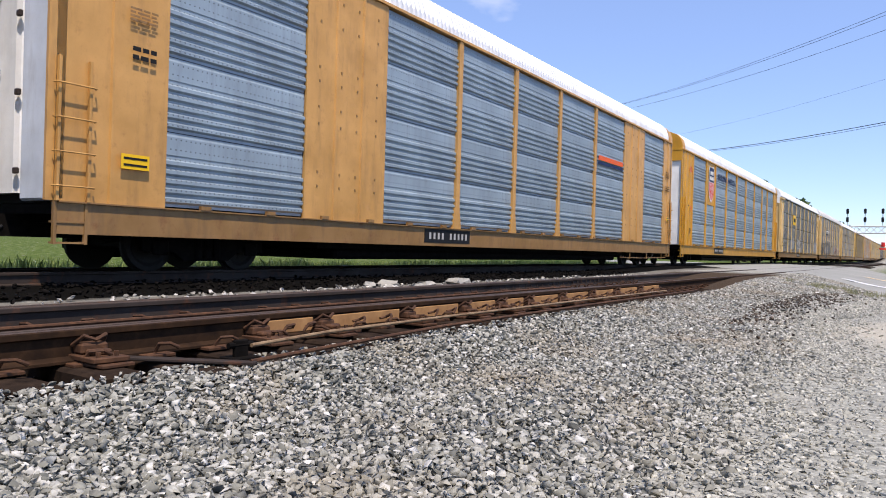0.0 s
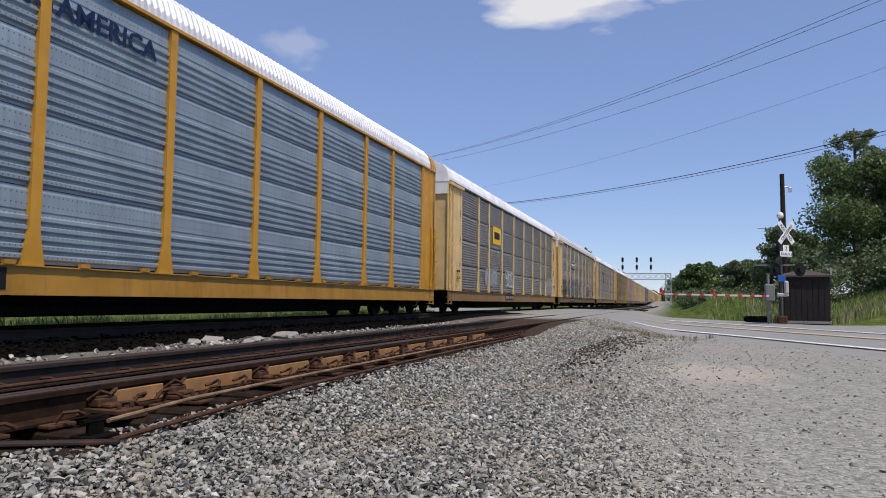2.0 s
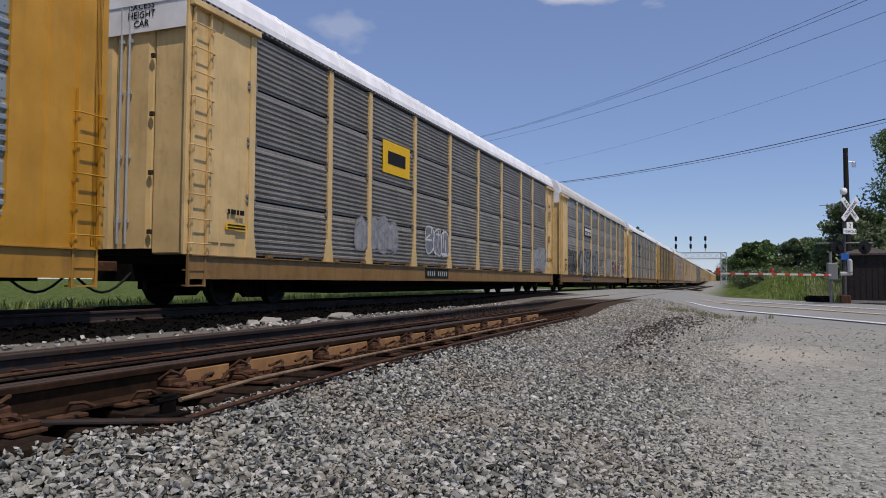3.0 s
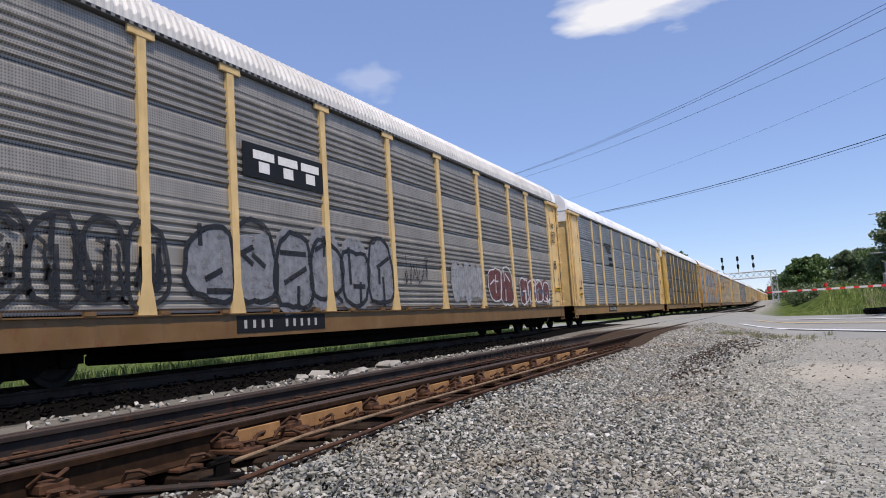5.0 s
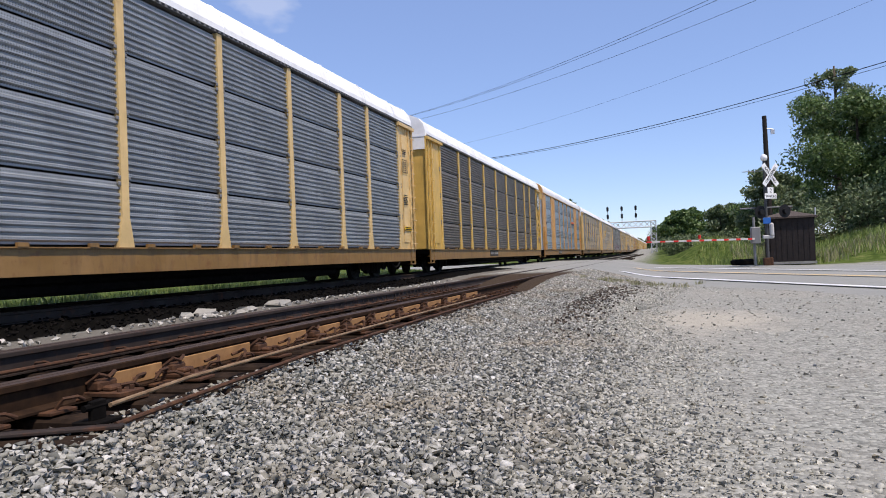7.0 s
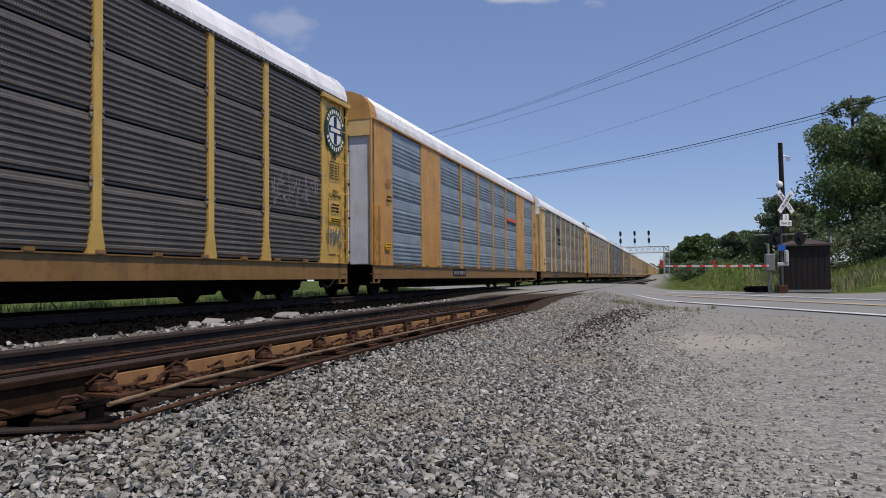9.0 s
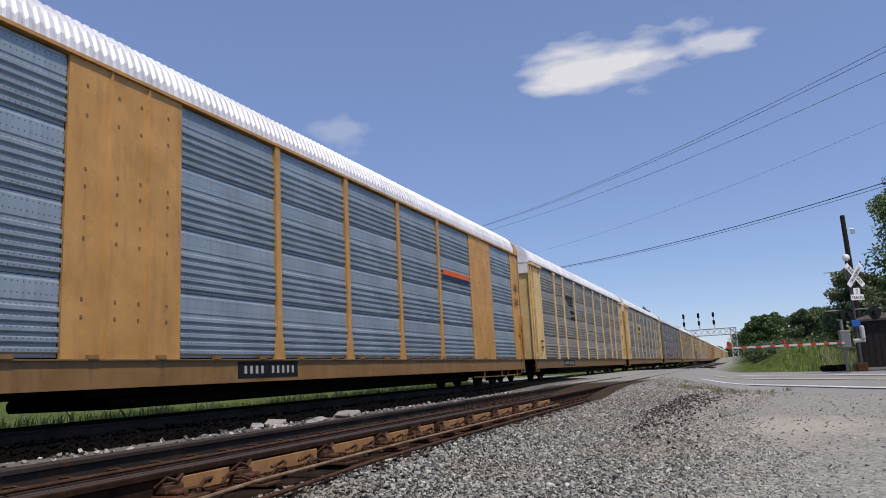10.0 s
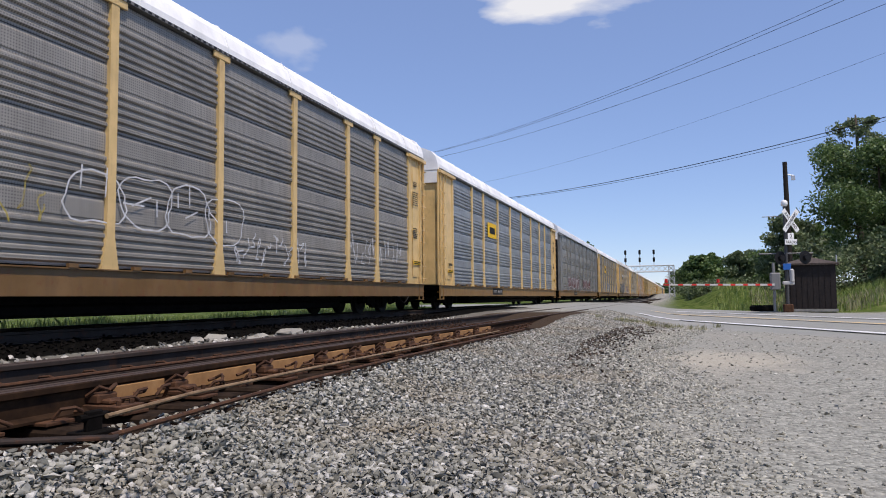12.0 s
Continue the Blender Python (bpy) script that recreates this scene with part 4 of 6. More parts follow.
def under_mesh():
    def make():
        bm = bmesh.new()
        block(bm, -1.48, 1.48, 0.05, 26.55, SILL_TOP - 0.16, SILL_TOP - 0.03)
        block(bm, -0.35, 0.35, -0.1, 26.7, 0.46, SILL_TOP - 0.16)
        for k in range(9):
            y = 5.5 + k * 2.2
            block(bm, -1.45, 1.45, y - 0.08, y + 0.08, 0.62, SILL_TOP - 0.16)
        # wide solid blocks, added to fill in the dark below the deck
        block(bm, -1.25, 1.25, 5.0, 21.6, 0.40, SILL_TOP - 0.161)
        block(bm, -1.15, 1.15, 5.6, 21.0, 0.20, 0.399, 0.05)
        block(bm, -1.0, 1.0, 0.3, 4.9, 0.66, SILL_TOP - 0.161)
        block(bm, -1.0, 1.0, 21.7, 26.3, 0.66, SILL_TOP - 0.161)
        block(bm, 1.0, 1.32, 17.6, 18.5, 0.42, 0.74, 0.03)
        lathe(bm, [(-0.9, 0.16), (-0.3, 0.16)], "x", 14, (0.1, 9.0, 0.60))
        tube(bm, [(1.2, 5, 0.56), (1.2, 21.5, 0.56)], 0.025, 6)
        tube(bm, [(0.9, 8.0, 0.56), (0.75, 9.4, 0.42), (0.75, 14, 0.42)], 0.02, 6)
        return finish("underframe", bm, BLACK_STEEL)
    return shared("under", make)


def coupler_mesh():
    def make():
        bm = bmesh.new()
        block(bm, -0.11, 0.11, 0.2, 0.9, 0.62, 0.80, 0.02)
        block(bm, -0.17, 0.13, -0.02, 0.24, 0.56, 0.86, 0.04)
        return finish("coupler", bm, RUST)
    return shared("coupler", make)


def hose_mesh():
    def make():
        bm = bmesh.new()
        pts = [(0.35, 0.95 - 1.2 * k / 8, 0.60 - 0.32 * math.sin(math.pi * k / 8)) for k in range(9)]
        tube(bm, pts, 0.022, 8)
        return finish("brake_hose", bm, BLACK_PAINT)
    return shared("hose", make)


def hand_brake_rod_mesh(mat):
    """A thin rod hung under the sill beside the wheels, on three straps."""
    def make():
        bm = bmesh.new()
        low = SILL_TOP - 0.62
        tube(bm, [(1.50, 20.6, low + 0.02), (1.50, 23.2, low), (1.50, 26.2, low + 0.03)], 0.017, 6)
        for y in (21.6, 23.6, 25.6):
            block(bm, 1.515, 1.535, y - 0.025, y + 0.025, low - 0.03, SILL_TOP - 0.40)
        return finish("hand_brake_rod", bm, mat)
    return shared(("brake_rod", mat.name), make)


def step_mesh(mat):
    def make():
        bm = bmesh.new()
        for y in (-0.2, 0.2):
            block(bm, 1.52, 1.57, y - 0.02, y + 0.02, 0.38, SILL_TOP)
        for z in (0.40, 0.66):
            block(bm, 1.42, 1.57, -0.2, 0.2, z - 0.012, z + 0.012)
        return finish("corner_step", bm, mat)
    return shared(("step", mat.name), make)


def far_side_mesh(mat):
    def make():
        bm = bmesh.new()
        prof = [(-1.50, SILL_TOP)]
        z = SILL_TOP
        while z < EAVE - 0.15:
            prof += [(-1.50, z + 0.02), (-1.54, z + 0.06), (-1.54, z + 0.10), (-1.50, z + 0.14)]
            z += 0.14
        prof += [(-1.50, EAVE), (-1.42, EAVE), (-1.42, SILL_TOP)]
        extrude_profile(bm, prof, BODY0 + 0.02, BODY1 - 0.02, 1)
        return finish("far_side_wall", bm, mat)
    return shared(("far", mat.name), make)


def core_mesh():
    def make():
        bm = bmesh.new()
        # block added behind the screens; its near-black colour stands for the interior's shade
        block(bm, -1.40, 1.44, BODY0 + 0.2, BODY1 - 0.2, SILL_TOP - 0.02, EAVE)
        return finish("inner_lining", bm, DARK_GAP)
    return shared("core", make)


POSTS = [1.62, 4.5, 6.45, 9.25, 12.05, 14.88, 17.75, 20.62, 22.6, 25.3]


def wagon(spec, label):
    """A covered car carrier; +x is the side that is seen, y runs from its leading coupling (0) to the trailing one."""
    w = thing("autorack_wagon", label, "railway wagon", "wagons of the passing freight train")
    body, sill, screen, roof = spec["body"], spec["sill"], spec["screen"], spec["roof"]
    post, style = spec.get("post", body), spec.get("style", "group")
    part("underframe", under_mesh(), None, w, "black greasy steel underframe")
    part("side_sill", sill_mesh(sill, 0), None, w, "dirty yellow side sill")
    o = part("side_sill", sill_mesh(sill, 0), None, w)
    o.matrix_local = pose(0, 26.6, 0, 0, 0, 180)
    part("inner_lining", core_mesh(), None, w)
    part("far_side_wall", far_side_mesh(screen), None, w)
    part("roof", roof_mesh(roof, spec.get("ribbed", False)), None, w, spec.get("roof_label", "white painted roof"))
    for y, turn in ((BODY0 - 0.02, 0), (BODY1 + 0.02, 180)):
        o = part("roof_hood", end_cap_mesh(spec.get("hood", roof)), None, w)
        o.matrix_local = pose(0, y, 0, 0, 0, turn)
    # eave band under the roof's edge
    def eave():
        bm = bmesh.new()
        block(bm, 1.44, 1.60, BODY0 + 0.1, BODY1 - 0.1, EAVE - 0.035, EAVE + 0.02)
        return finish("eave_rail", bm, spec.get("eave", GATE_GREY))
    if not spec.get("eave"):
        def slots():
            bm = bmesh.new()
            for k in range(160):
                y = BODY0 + 0.2 + 0.165 * k
                block(bm, 1.601, 1.606, y, y + 0.085, EAVE - 0.028, EAVE + 0.012)
            return finish("eave_trim", bm, BLACK_PAINT)
        tagged(part("eave_trim", shared("slots", slots), None, w), kind="stuff")
    part("eave_rail", shared(("eave", spec.get("eave", GATE_GREY).name), eave), None, w)
    # side bays: ("screen" or "sheet", from, to)
    for kind, a, b in spec["bays"]:
        if kind == "screen":
            rows = 4
            h = (EAVE - 0.06 - SILL_TOP - 0.02) / rows
            for r in range(rows):
                put("side_screen", screen_mesh(b - a - 0.03, h - (0.035 if style == "fine" else 0.01), style, screen), w, 1.50, (a + b) / 2, SILL_TOP + 0.02 + h * (r + 0.5))
        elif kind == "sheet":
            o = part("side_sheet", sheet_mesh(b - a, SILL_TOP, EAVE - 0.04, body, spec.get("ribs", 1)), None, w)
            o.location = (1.55, (a + b) / 2, 0)
            def rivets():
                bm = bmesh.new()
                hw = (b - a) / 2
                for c in (-hw * 0.72, -hw * 0.2, hw * 0.2, hw * 0.72):
                    for z in (1.5, 1.75, 2.6, 2.9, 3.35, 3.6, 4.4, 4.85):
                        block(bm, 0.0, 0.016, c - 0.018, c + 0.018, z - 0.022, z + 0.022)
                return finish("rivet_pattern", bm, SILL_RUST)
            o = part("rivet_pattern", shared(("rivets", round(b - a, 2)), rivets), None, w)
            o.location = (1.545, (a + b) / 2, 0)
            tagged(o, kind="stuff")
        elif kind == "half":
            h = (EAVE - 0.06 - SILL_TOP - 0.02) / 4
            for r in range(2):
                put("side_screen", screen_mesh(b - a - 0.03, h - 0.01, style, screen), w, 1.50, (a + b) / 2, SILL_TOP + 0.02 + h * (r + 0.5))
            o = part("emblem_sheet", sheet_mesh(b - a, SILL_TOP + 0.02 + 2 * h, EAVE - 0.04, body, 0), None, w)
            o.location = (1.54, (a + b) / 2, 0)
    for y in spec["posts"]:
        put("side_post", post_mesh(post, spec.get("tee", False), spec.get("post_wide", 0.17)), w, 1.53, y, 0)
    if spec.get("clips"):
        def clip():
            bm = bmesh.new()
            block(bm, 0.0, 0.03, -0.032, 0.032, 0.015, 0.085, 0.012)
            block(bm, 0.0, 0.03, -0.032, 0.032, -0.085, -0.015, 0.012)
            return finish("screen_clamp", bm, GATE_GREY)
        cm = shared("clamp", clip)
        h = (EAVE - 0.08 - SILL_TOP) / 4
        for y in spec["posts"][:10]:
            for r in (1, 2, 3):
                for s in (-0.115, 0.115):
                    put("screen_clamp", cm, w, 1.545, y + s, SILL_TOP + 0.02 + h * r)
    # end sheets and end doors
    for end in (0, 1):
        a, b = (BODY0, spec["end0"]) if end == 0 else (spec["end1"], BODY1)
        o = part("end_sheet", sheet_mesh(b - a, SILL_TOP, EAVE - 0.02, body, spec.get("end_ribs", 1)), None, w)
        o.location = (1.545, (a + b) / 2, 0)
        if spec.get("lintel"):
            def lintel():
                bm = bmesh.new()
                block(bm, 0.0, 0.11, -(b - a) / 2 + 0.02, (b - a) / 2 + 0.12, EAVE - 0.17, EAVE - 0.055, 0.01)
                return finish("end_lintel", bm, spec.get("post", body))
            def plate():
                bm = bmesh.new()
                block(bm, 0.0, 0.022, -0.36, 0.36, SILL_TOP + 0.22, EAVE - 0.42, 0.008)
                for z in (SILL_TOP + 0.7, 2.4, 3.6, EAVE - 0.8):
                    tube(bm, [(0.03, -0.37, z - 0.12), (0.03, -0.37, z + 0.12)], 0.016, 6)
                return finish("access_door", bm, body)
            flip = -1 if end == 0 else 1
            o = part("end_lintel", shared(("lintel", body.name, round(b - a, 2)), lintel), None, w)
            o.matrix_local = Matrix.Translation((1.55, (a + b) / 2, 0)) @ Matrix.Diagonal((1, -flip, 1, 1))
            part("access_door", shared(("access", body.name), plate), None, w).location = (1.546, (a + b) / 2 - flip * 0.08, 0)
        for s, dm in ((1, spec["door"]), (-1, spec.get("door2", spec["door"]))):
            o = part("end_door", door_mesh(dm), None, w, spec.get("door_label", ""))
            o.matrix_local = pose(0, BODY0 + 0.05, 0) @ pose(0.02 if s > 0 else -1.50 + 0.70, 0, 0) if end == 0 else pose(0, BODY1 - 0.05, 0, 0, 0, 180) @ pose(0.02 if s > 0 else -0.80, 0, 0)
        def corner():
            bm = bmesh.new()
            block(bm, 0.80, 1.545, BODY0 + 0.07, BODY0 + 0.25, SILL_TOP, EAVE + 0.1, 0.03)
            block(bm, -1.545, -0.80, BODY0 + 0.07, BODY0 + 0.25, SILL_TOP, EAVE + 0.1, 0.03)
            return finish("corner_post", bm, spec.get("corner", body))
        o = part("corner_post", shared(("corner", spec.get("corner", body).name), corner), None, w)
        if end:
            o.matrix_local = pose(0, 26.6, 0, 0, 0, 180)
        rungs, step = spec.get("ladder", (9, 0.44))
        o = put("ladder", ladder_mesh(spec.get("ladder_mat", body), rungs, step), w, 1.56, BODY0 + 0.32 if not end else BODY1 - 0.32, SILL_TOP + 0.1)
        put("corner_step", step_mesh(sill), w, 0, BODY0 + 0.32 if not end else BODY1 - 0.32, 0)
        if end and sill is SILL_RUST:
            part("hand_brake_rod", hand_brake_rod_mesh(sill), None, w, "thin brown rod hung under the sill")
        o = part("coupler", coupler_mesh(), None, w, "rusty knuckle coupler")
        h = part("brake_hose", hose_mesh(), None, w, "sagging black air hose")
        if end:
            o.matrix_local = pose(0, 27.6, 0, 0, 0, 180)
            h.matrix_local = pose(0, 27.6, 0, 0, 0, 180)
        else:
            o.matrix_local = pose(0, -1.0, 0)
            h.matrix_local = pose(0, -1.0, 0)
    # lock rods and hinges on the leading end doors
    def rod():
        bm = bmesh.new()
        tube(bm, [(0, 0, 1.1), (0, 0, 5.2)], 0.022, 6)
        for z in (1.5, 2.6, 3.7, 4.6):
            block(bm, -0.05, 0.05, 0.0, 0.03, z - 0.03, z + 0.03)
        return finish("lock_rod", bm, GALV)
    for x in (0.12, 0.30):
        put("lock_rod", shared("lock_rod", rod), w, x, BODY0 + 0.0, 0)
    def hinge():
        bm = bmesh.new()
        block(bm, -0.045, 0.045, -0.03, 0.02, -0.04, 0.04, 0.01)
        return finish("door_hinge", bm, RAIL_STEEL)
    for z in (1.3, 2.3, 3.3, 4.3, 5.0):
        put("door_hinge", shared("hinge", hinge), w, 0.80, BODY0 + 0.03, z)
    # painted band over the end doors
    def band():
        bm = bmesh.new()
        block(bm, -1.5, 1.5, 0.0, 0.02, 4.72, EAVE + 0.02)
        return finish("end_band", bm, spec.get("band", WHITE_PAINT))
    part("end_band", shared(("band", spec.get("band", WHITE_PAINT).name), band), None, w, "painted band above the end doors").location = (0, BODY0 - 0.005, 0)
    put("end_lettering", shared("excess", lambda: text_mesh("end_lettering", "EXCESS\nHEIGHT\nCAR", 0.17, MARK_BLACK)), w, 0.55, BODY0 - 0.012, 5.12, -90)
    # trucks, each with two turning wheelsets
    for y in (2.7, 23.9):
        tk = part("truck", side_frame_mesh(), None, w, "black cast steel truck")
        tk.location = (0, y, 0)
        for dy in (-0.865, 0.865):
            ws = part("wheelset", wheelset_mesh(), None, tk, "steel wheels on an axle")
            ws.location = (0, dy, 0.40)
    for deco in spec.get("deco", ()):
        deco(w)
    return w


def mark(w, name, data, y, z, x=1.60, label=""):
    o = put(name, data, w, x, y, z)
    if label:
        tagged(o, label)
    if name.endswith(("_text", "outline", "tag", "table", "fill", "shape", "wordmark", "_stripes")):
        tagged(o, kind="stuff")
    return o


def bar_mesh(width, height, mat, thick=0.006):
    def make():
        bm = bmesh.new()
        block(bm, 0, thick, -width / 2, width / 2, -height / 2, height / 2)
        return finish("marking", bm, mat)
    return shared(("bar", round(width, 3), round(height, 3), mat.name), make)


def number_plate(y, wide=1.9):
    """Black stencil panel on the sill with pale bars for its unread figures."""
    def deco(w):
        mark(w, "stencil_panel", bar_mesh(wide, 0.30, BLACK_PAINT), y, SILL_TOP - 0.19, 1.556, "black stencil panel on the sill")
        def bars():
            bm = bmesh.new()
            x = -wide / 2 + 0.18
            for k in range(10):
                if k != 4:
                    block(bm, 0, 0.005, x, x + 0.07, -0.07, 0.07)
                x += wide * 0.088
            return finish("stencil_text", bm, STENCIL_GREY)
        mark(w, "stencil_text", shared(("bars", wide), bars), y, SILL_TOP - 0.19, 1.563, "pale stencilled figures")
    return deco


def small_print(y, z, rows, width, mat=MARK_BLACK, pitch=0.085, x=1.60, name="stencil_text"):
    """Rows of stencilled lines too small to read, as bars."""
    def deco(w):
        def make():
            bm = bmesh.new()
            rng = random.Random(rows * 7 + int(width * 100))
            for r in range(rows):
                a = -width / 2
                while a < width / 2 - 0.05:
                    b = min(width / 2, a + rng.uniform(0.06, 0.18))
                    block(bm, 0, 0.005, a, b, -r * pitch - pitch * 0.3, -r * pitch + pitch * 0.25)
                    a = b + 0.03
            return finish(name, bm, mat)
        mark(w, name, shared(("print", rows, round(width, 2), mat.name, pitch), make), y, z, x)
    return deco


def framed_table(y, z, width, height, x=1.60):
    def deco(w):
        def make():
            bm = bmesh.new()
            t = 0.011
            for a, b, c, d in ((-1, 1, 0.5, 0), (-1, 1, -0.5, 0)):
                block(bm, 0, 0.005, -width / 2, width / 2, c * height - t, c * height + t)
            for s in (-1, 1):
                block(bm, 0, 0.005, s * width / 2 - t, s * width / 2 + t, -height / 2, height / 2)
            for r in range(5):
                for cc in (-0.22, 0.2):
                    block(bm, 0, 0.005, cc * width - 0.13 * width, cc * width + 0.12 * width, height * (0.33 - 0.165 * r) - 0.014, height * (0.33 - 0.165 * r) + 0.014)
            return finish("data_table", bm, MARK_BLACK)
        mark(w, "data_table", shared(("table", width, height), make), y, z, x, "black framed stencilled data table")
    return deco


def words(y, z, text, size, mat=MARK_BLACK, x=1.60, wide=1.0, name="lettering", bold=0.0):
    def deco(w):
        mark(w, name, shared(("text", text, size, mat.name, wide), lambda: text_mesh(name, text, size, mat, wide, bold)), y, z, x)
    return deco


def notice(y, z, width=0.75, height=0.16, x=1.60):
    def deco(w):
        o = mark(w, "notice_plate", bar_mesh(width, height, MARK_YELLOW), y, z, x, "yellow notice plate")
        def make():
            bm = bmesh.new()
            for r in (-1, 1):
                block(bm, 0.007, 0.010, -width * 0.42, width * 0.42, r * height * 0.22 - 0.015, r * height * 0.22 + 0.015)
            return finish("notice_text", bm, MARK_BLACK)
        mark(w, "notice_text", shared(("notice", width, height), make), y, z, x)
    return deco


def polygon_mesh(name, pts, mat, thick=0.006):
    """A flat plate with the outline pts (y, z), facing +x."""
    bm = bmesh.new()
    a = [bm.verts.new((0, y, z)) for y, z in pts]
    b = [bm.verts.new((thick, y, z)) for y, z in pts]
    k = len(pts)
    for i in range(k):
        bm.faces.new((a[i], a[(i + 1) % k], b[(i + 1) % k], b[i]))
    bmesh.ops.triangulate(bm, faces=[bm.faces.new(a[::-1]), bm.faces.new(b)])
    return finish(name, bm, mat)


def shield(y, z, s=1.0):
    """Shield emblem: white border, dark blue head, red and white pales; its words are bars."""
    def outline(k):
        half = [(0.0, 0.86), (0.22, 0.80), (0.42, 0.92), (0.55, 0.72), (0.52, 0.45), (0.57, 0.1), (0.55, -0.3), (0.42, -0.62), (0.2, -0.80), (0.0, -0.90)]
        pts = half + [(-a, b) for a, b in half[-2:0:-1]]
        return [(a * k * s, b * k * s) for a, b in pts]
    def deco(w):
        mark(w, "emblem_border", shared("shield_w", lambda: polygon_mesh("emblem_border", outline(1.0), MARK_WHITE)), y, z, 1.565, "white-edged shield emblem")
        def head():
            half = [(0.0, 0.78), (0.2, 0.73), (0.39, 0.83), (0.49, 0.66), (0.47, 0.42), (0.50, 0.12)]
            pts = half + [(-a, b) for a, b in half[::-1][:-1]]
            return polygon_mesh("emblem_head", [(a * s, b * s) for a, b in pts], MARK_BLUE)
        mark(w, "emblem_head", shared("shield_h", head), y, z, 1.572, "dark blue emblem head")
        for k in range(7):
            c = (k - 3) * 0.145
            lo = -0.80 + 0.9 * abs(c) ** 1.7
            mark(w, "emblem_pale", bar_mesh(0.076 * s, (0.09 - lo) * s, MARK_RED), y + c * s, z + (0.09 + lo) / 2 * s, 1.572, "red vertical stripe")
        def bars():
            bm = bmesh.new()
            for zz, hw in ((0.56, 0.33), (0.30, 0.40)):
                k = 5 if zz > 0.5 else 7
                for i in range(k):
                    c = -hw + 2 * hw * (i + 0.5) / k
                    block(bm, 0, 0.006, (c - hw / k * 0.72) * s, (c + hw / k * 0.72) * s, (zz - 0.085) * s, (zz + 0.085) * s)
            return finish("emblem_text", bm, MARK_WHITE)
        mark(w, "emblem_text", shared("shield_b", bars), y, z, 1.579)
    return deco


def disc_mesh(name, r0, r1, mat, seg=40, a0=0.0, a1=2 * math.pi):
    bm = bmesh.new()
    for k in range(seg):
        u, v = a0 + (a1 - a0) * k / seg, a0 + (a1 - a0) * (k + 1) / seg
        q = [(r0, u), (r1, u), (r1, v), (r0, v)]
        for x in (0.0, 0.006):
            pts = [(x, r * math.cos(t), r * math.sin(t)) for r, t in q]
            if r0 == 0:
                pts = [pts[0]] + pts[1:3]
            bm.faces.new([bm.verts.new(p) for p in pts])
    return finish(name, bm, mat)


def roundel(y, z):
    """Round emblem: dark green ring with pale bars, white centre with a blue cross."""
    def deco(w):
        mark(w, "emblem_ring", shared("rd1", lambda: disc_mesh("emblem_ring", 0.38, 0.60, MARK_GREEN)), y, z, 1.60, "dark green ring emblem")
        mark(w, "emblem_field", shared("rd2", lambda: disc_mesh("emblem_field", 0.0, 0.38, MARK_WHITE)), y, z, 1.60)
        def cross():
            bm = bmesh.new()
            block(bm, 0.007, 0.012, -0.08, 0.08, -0.36, 0.36)
            block(bm, 0.007, 0.012, -0.36, 0.36, -0.09, 0.09)
            return finish("emblem_cross", bm, MARK_BLUE)
        mark(w, "emblem_cross", shared("rd3", cross), y, z, 1.60, "blue cross")
        def arcs():
            bm = bmesh.new()
            for k in range(26):
                t = 2 * math.pi * k / 26
                if abs(math.sin(t)) < 0.25:
                    continue
                c, s = math.cos(t), math.sin(t)
                vs = [bm.verts.new((0.009, r * math.cos(t + d), r * math.sin(t + d))) for r, d in ((0.44, -0.07), (0.54, -0.07), (0.54, 0.07), (0.44, 0.07))]
                bm.faces.new(vs)
            block(bm, 0.013, 0.016, -0.28, 0.28, -0.05, 0.05)
            return finish("emblem_text", bm, MARK_WHITE)
        mark(w, "emblem_text", shared("rd4", arcs), y, z, 1.60)
    return deco


def swoosh(y, z, mat, width=1.5):
    """A bold slanting wordmark drawn as plain bars over a thin underline."""
    def deco(w):
        def make():
            bm = bmesh.new()
            for k in range(4):
                a = -width / 2 + k * width / 4
                v = [(a + 0.02, -0.08), (a + width / 4 - 0.01, -0.08), (a + width / 4 + 0.03, 0.08), (a + 0.06, 0.08)]
                f = [[bm.verts.new((x, p, q)) for p, q in v] for x in (0, 0.006)]
                bm.faces.new(f[0]); bm.faces.new(f[1])
            return finish("wordmark", bm, mat)
        mark(w, "wordmark", shared(("swoosh", mat.name, width), make), y, z, 1.562, "slanted wordmark drawn in bars")
        mark(w, "wordmark_line", bar_mesh(width, 0.10, MARK_BLUE if mat is MARK_ORANGE else MARK_BLACK), y, z - 0.17, 1.562)
    return deco


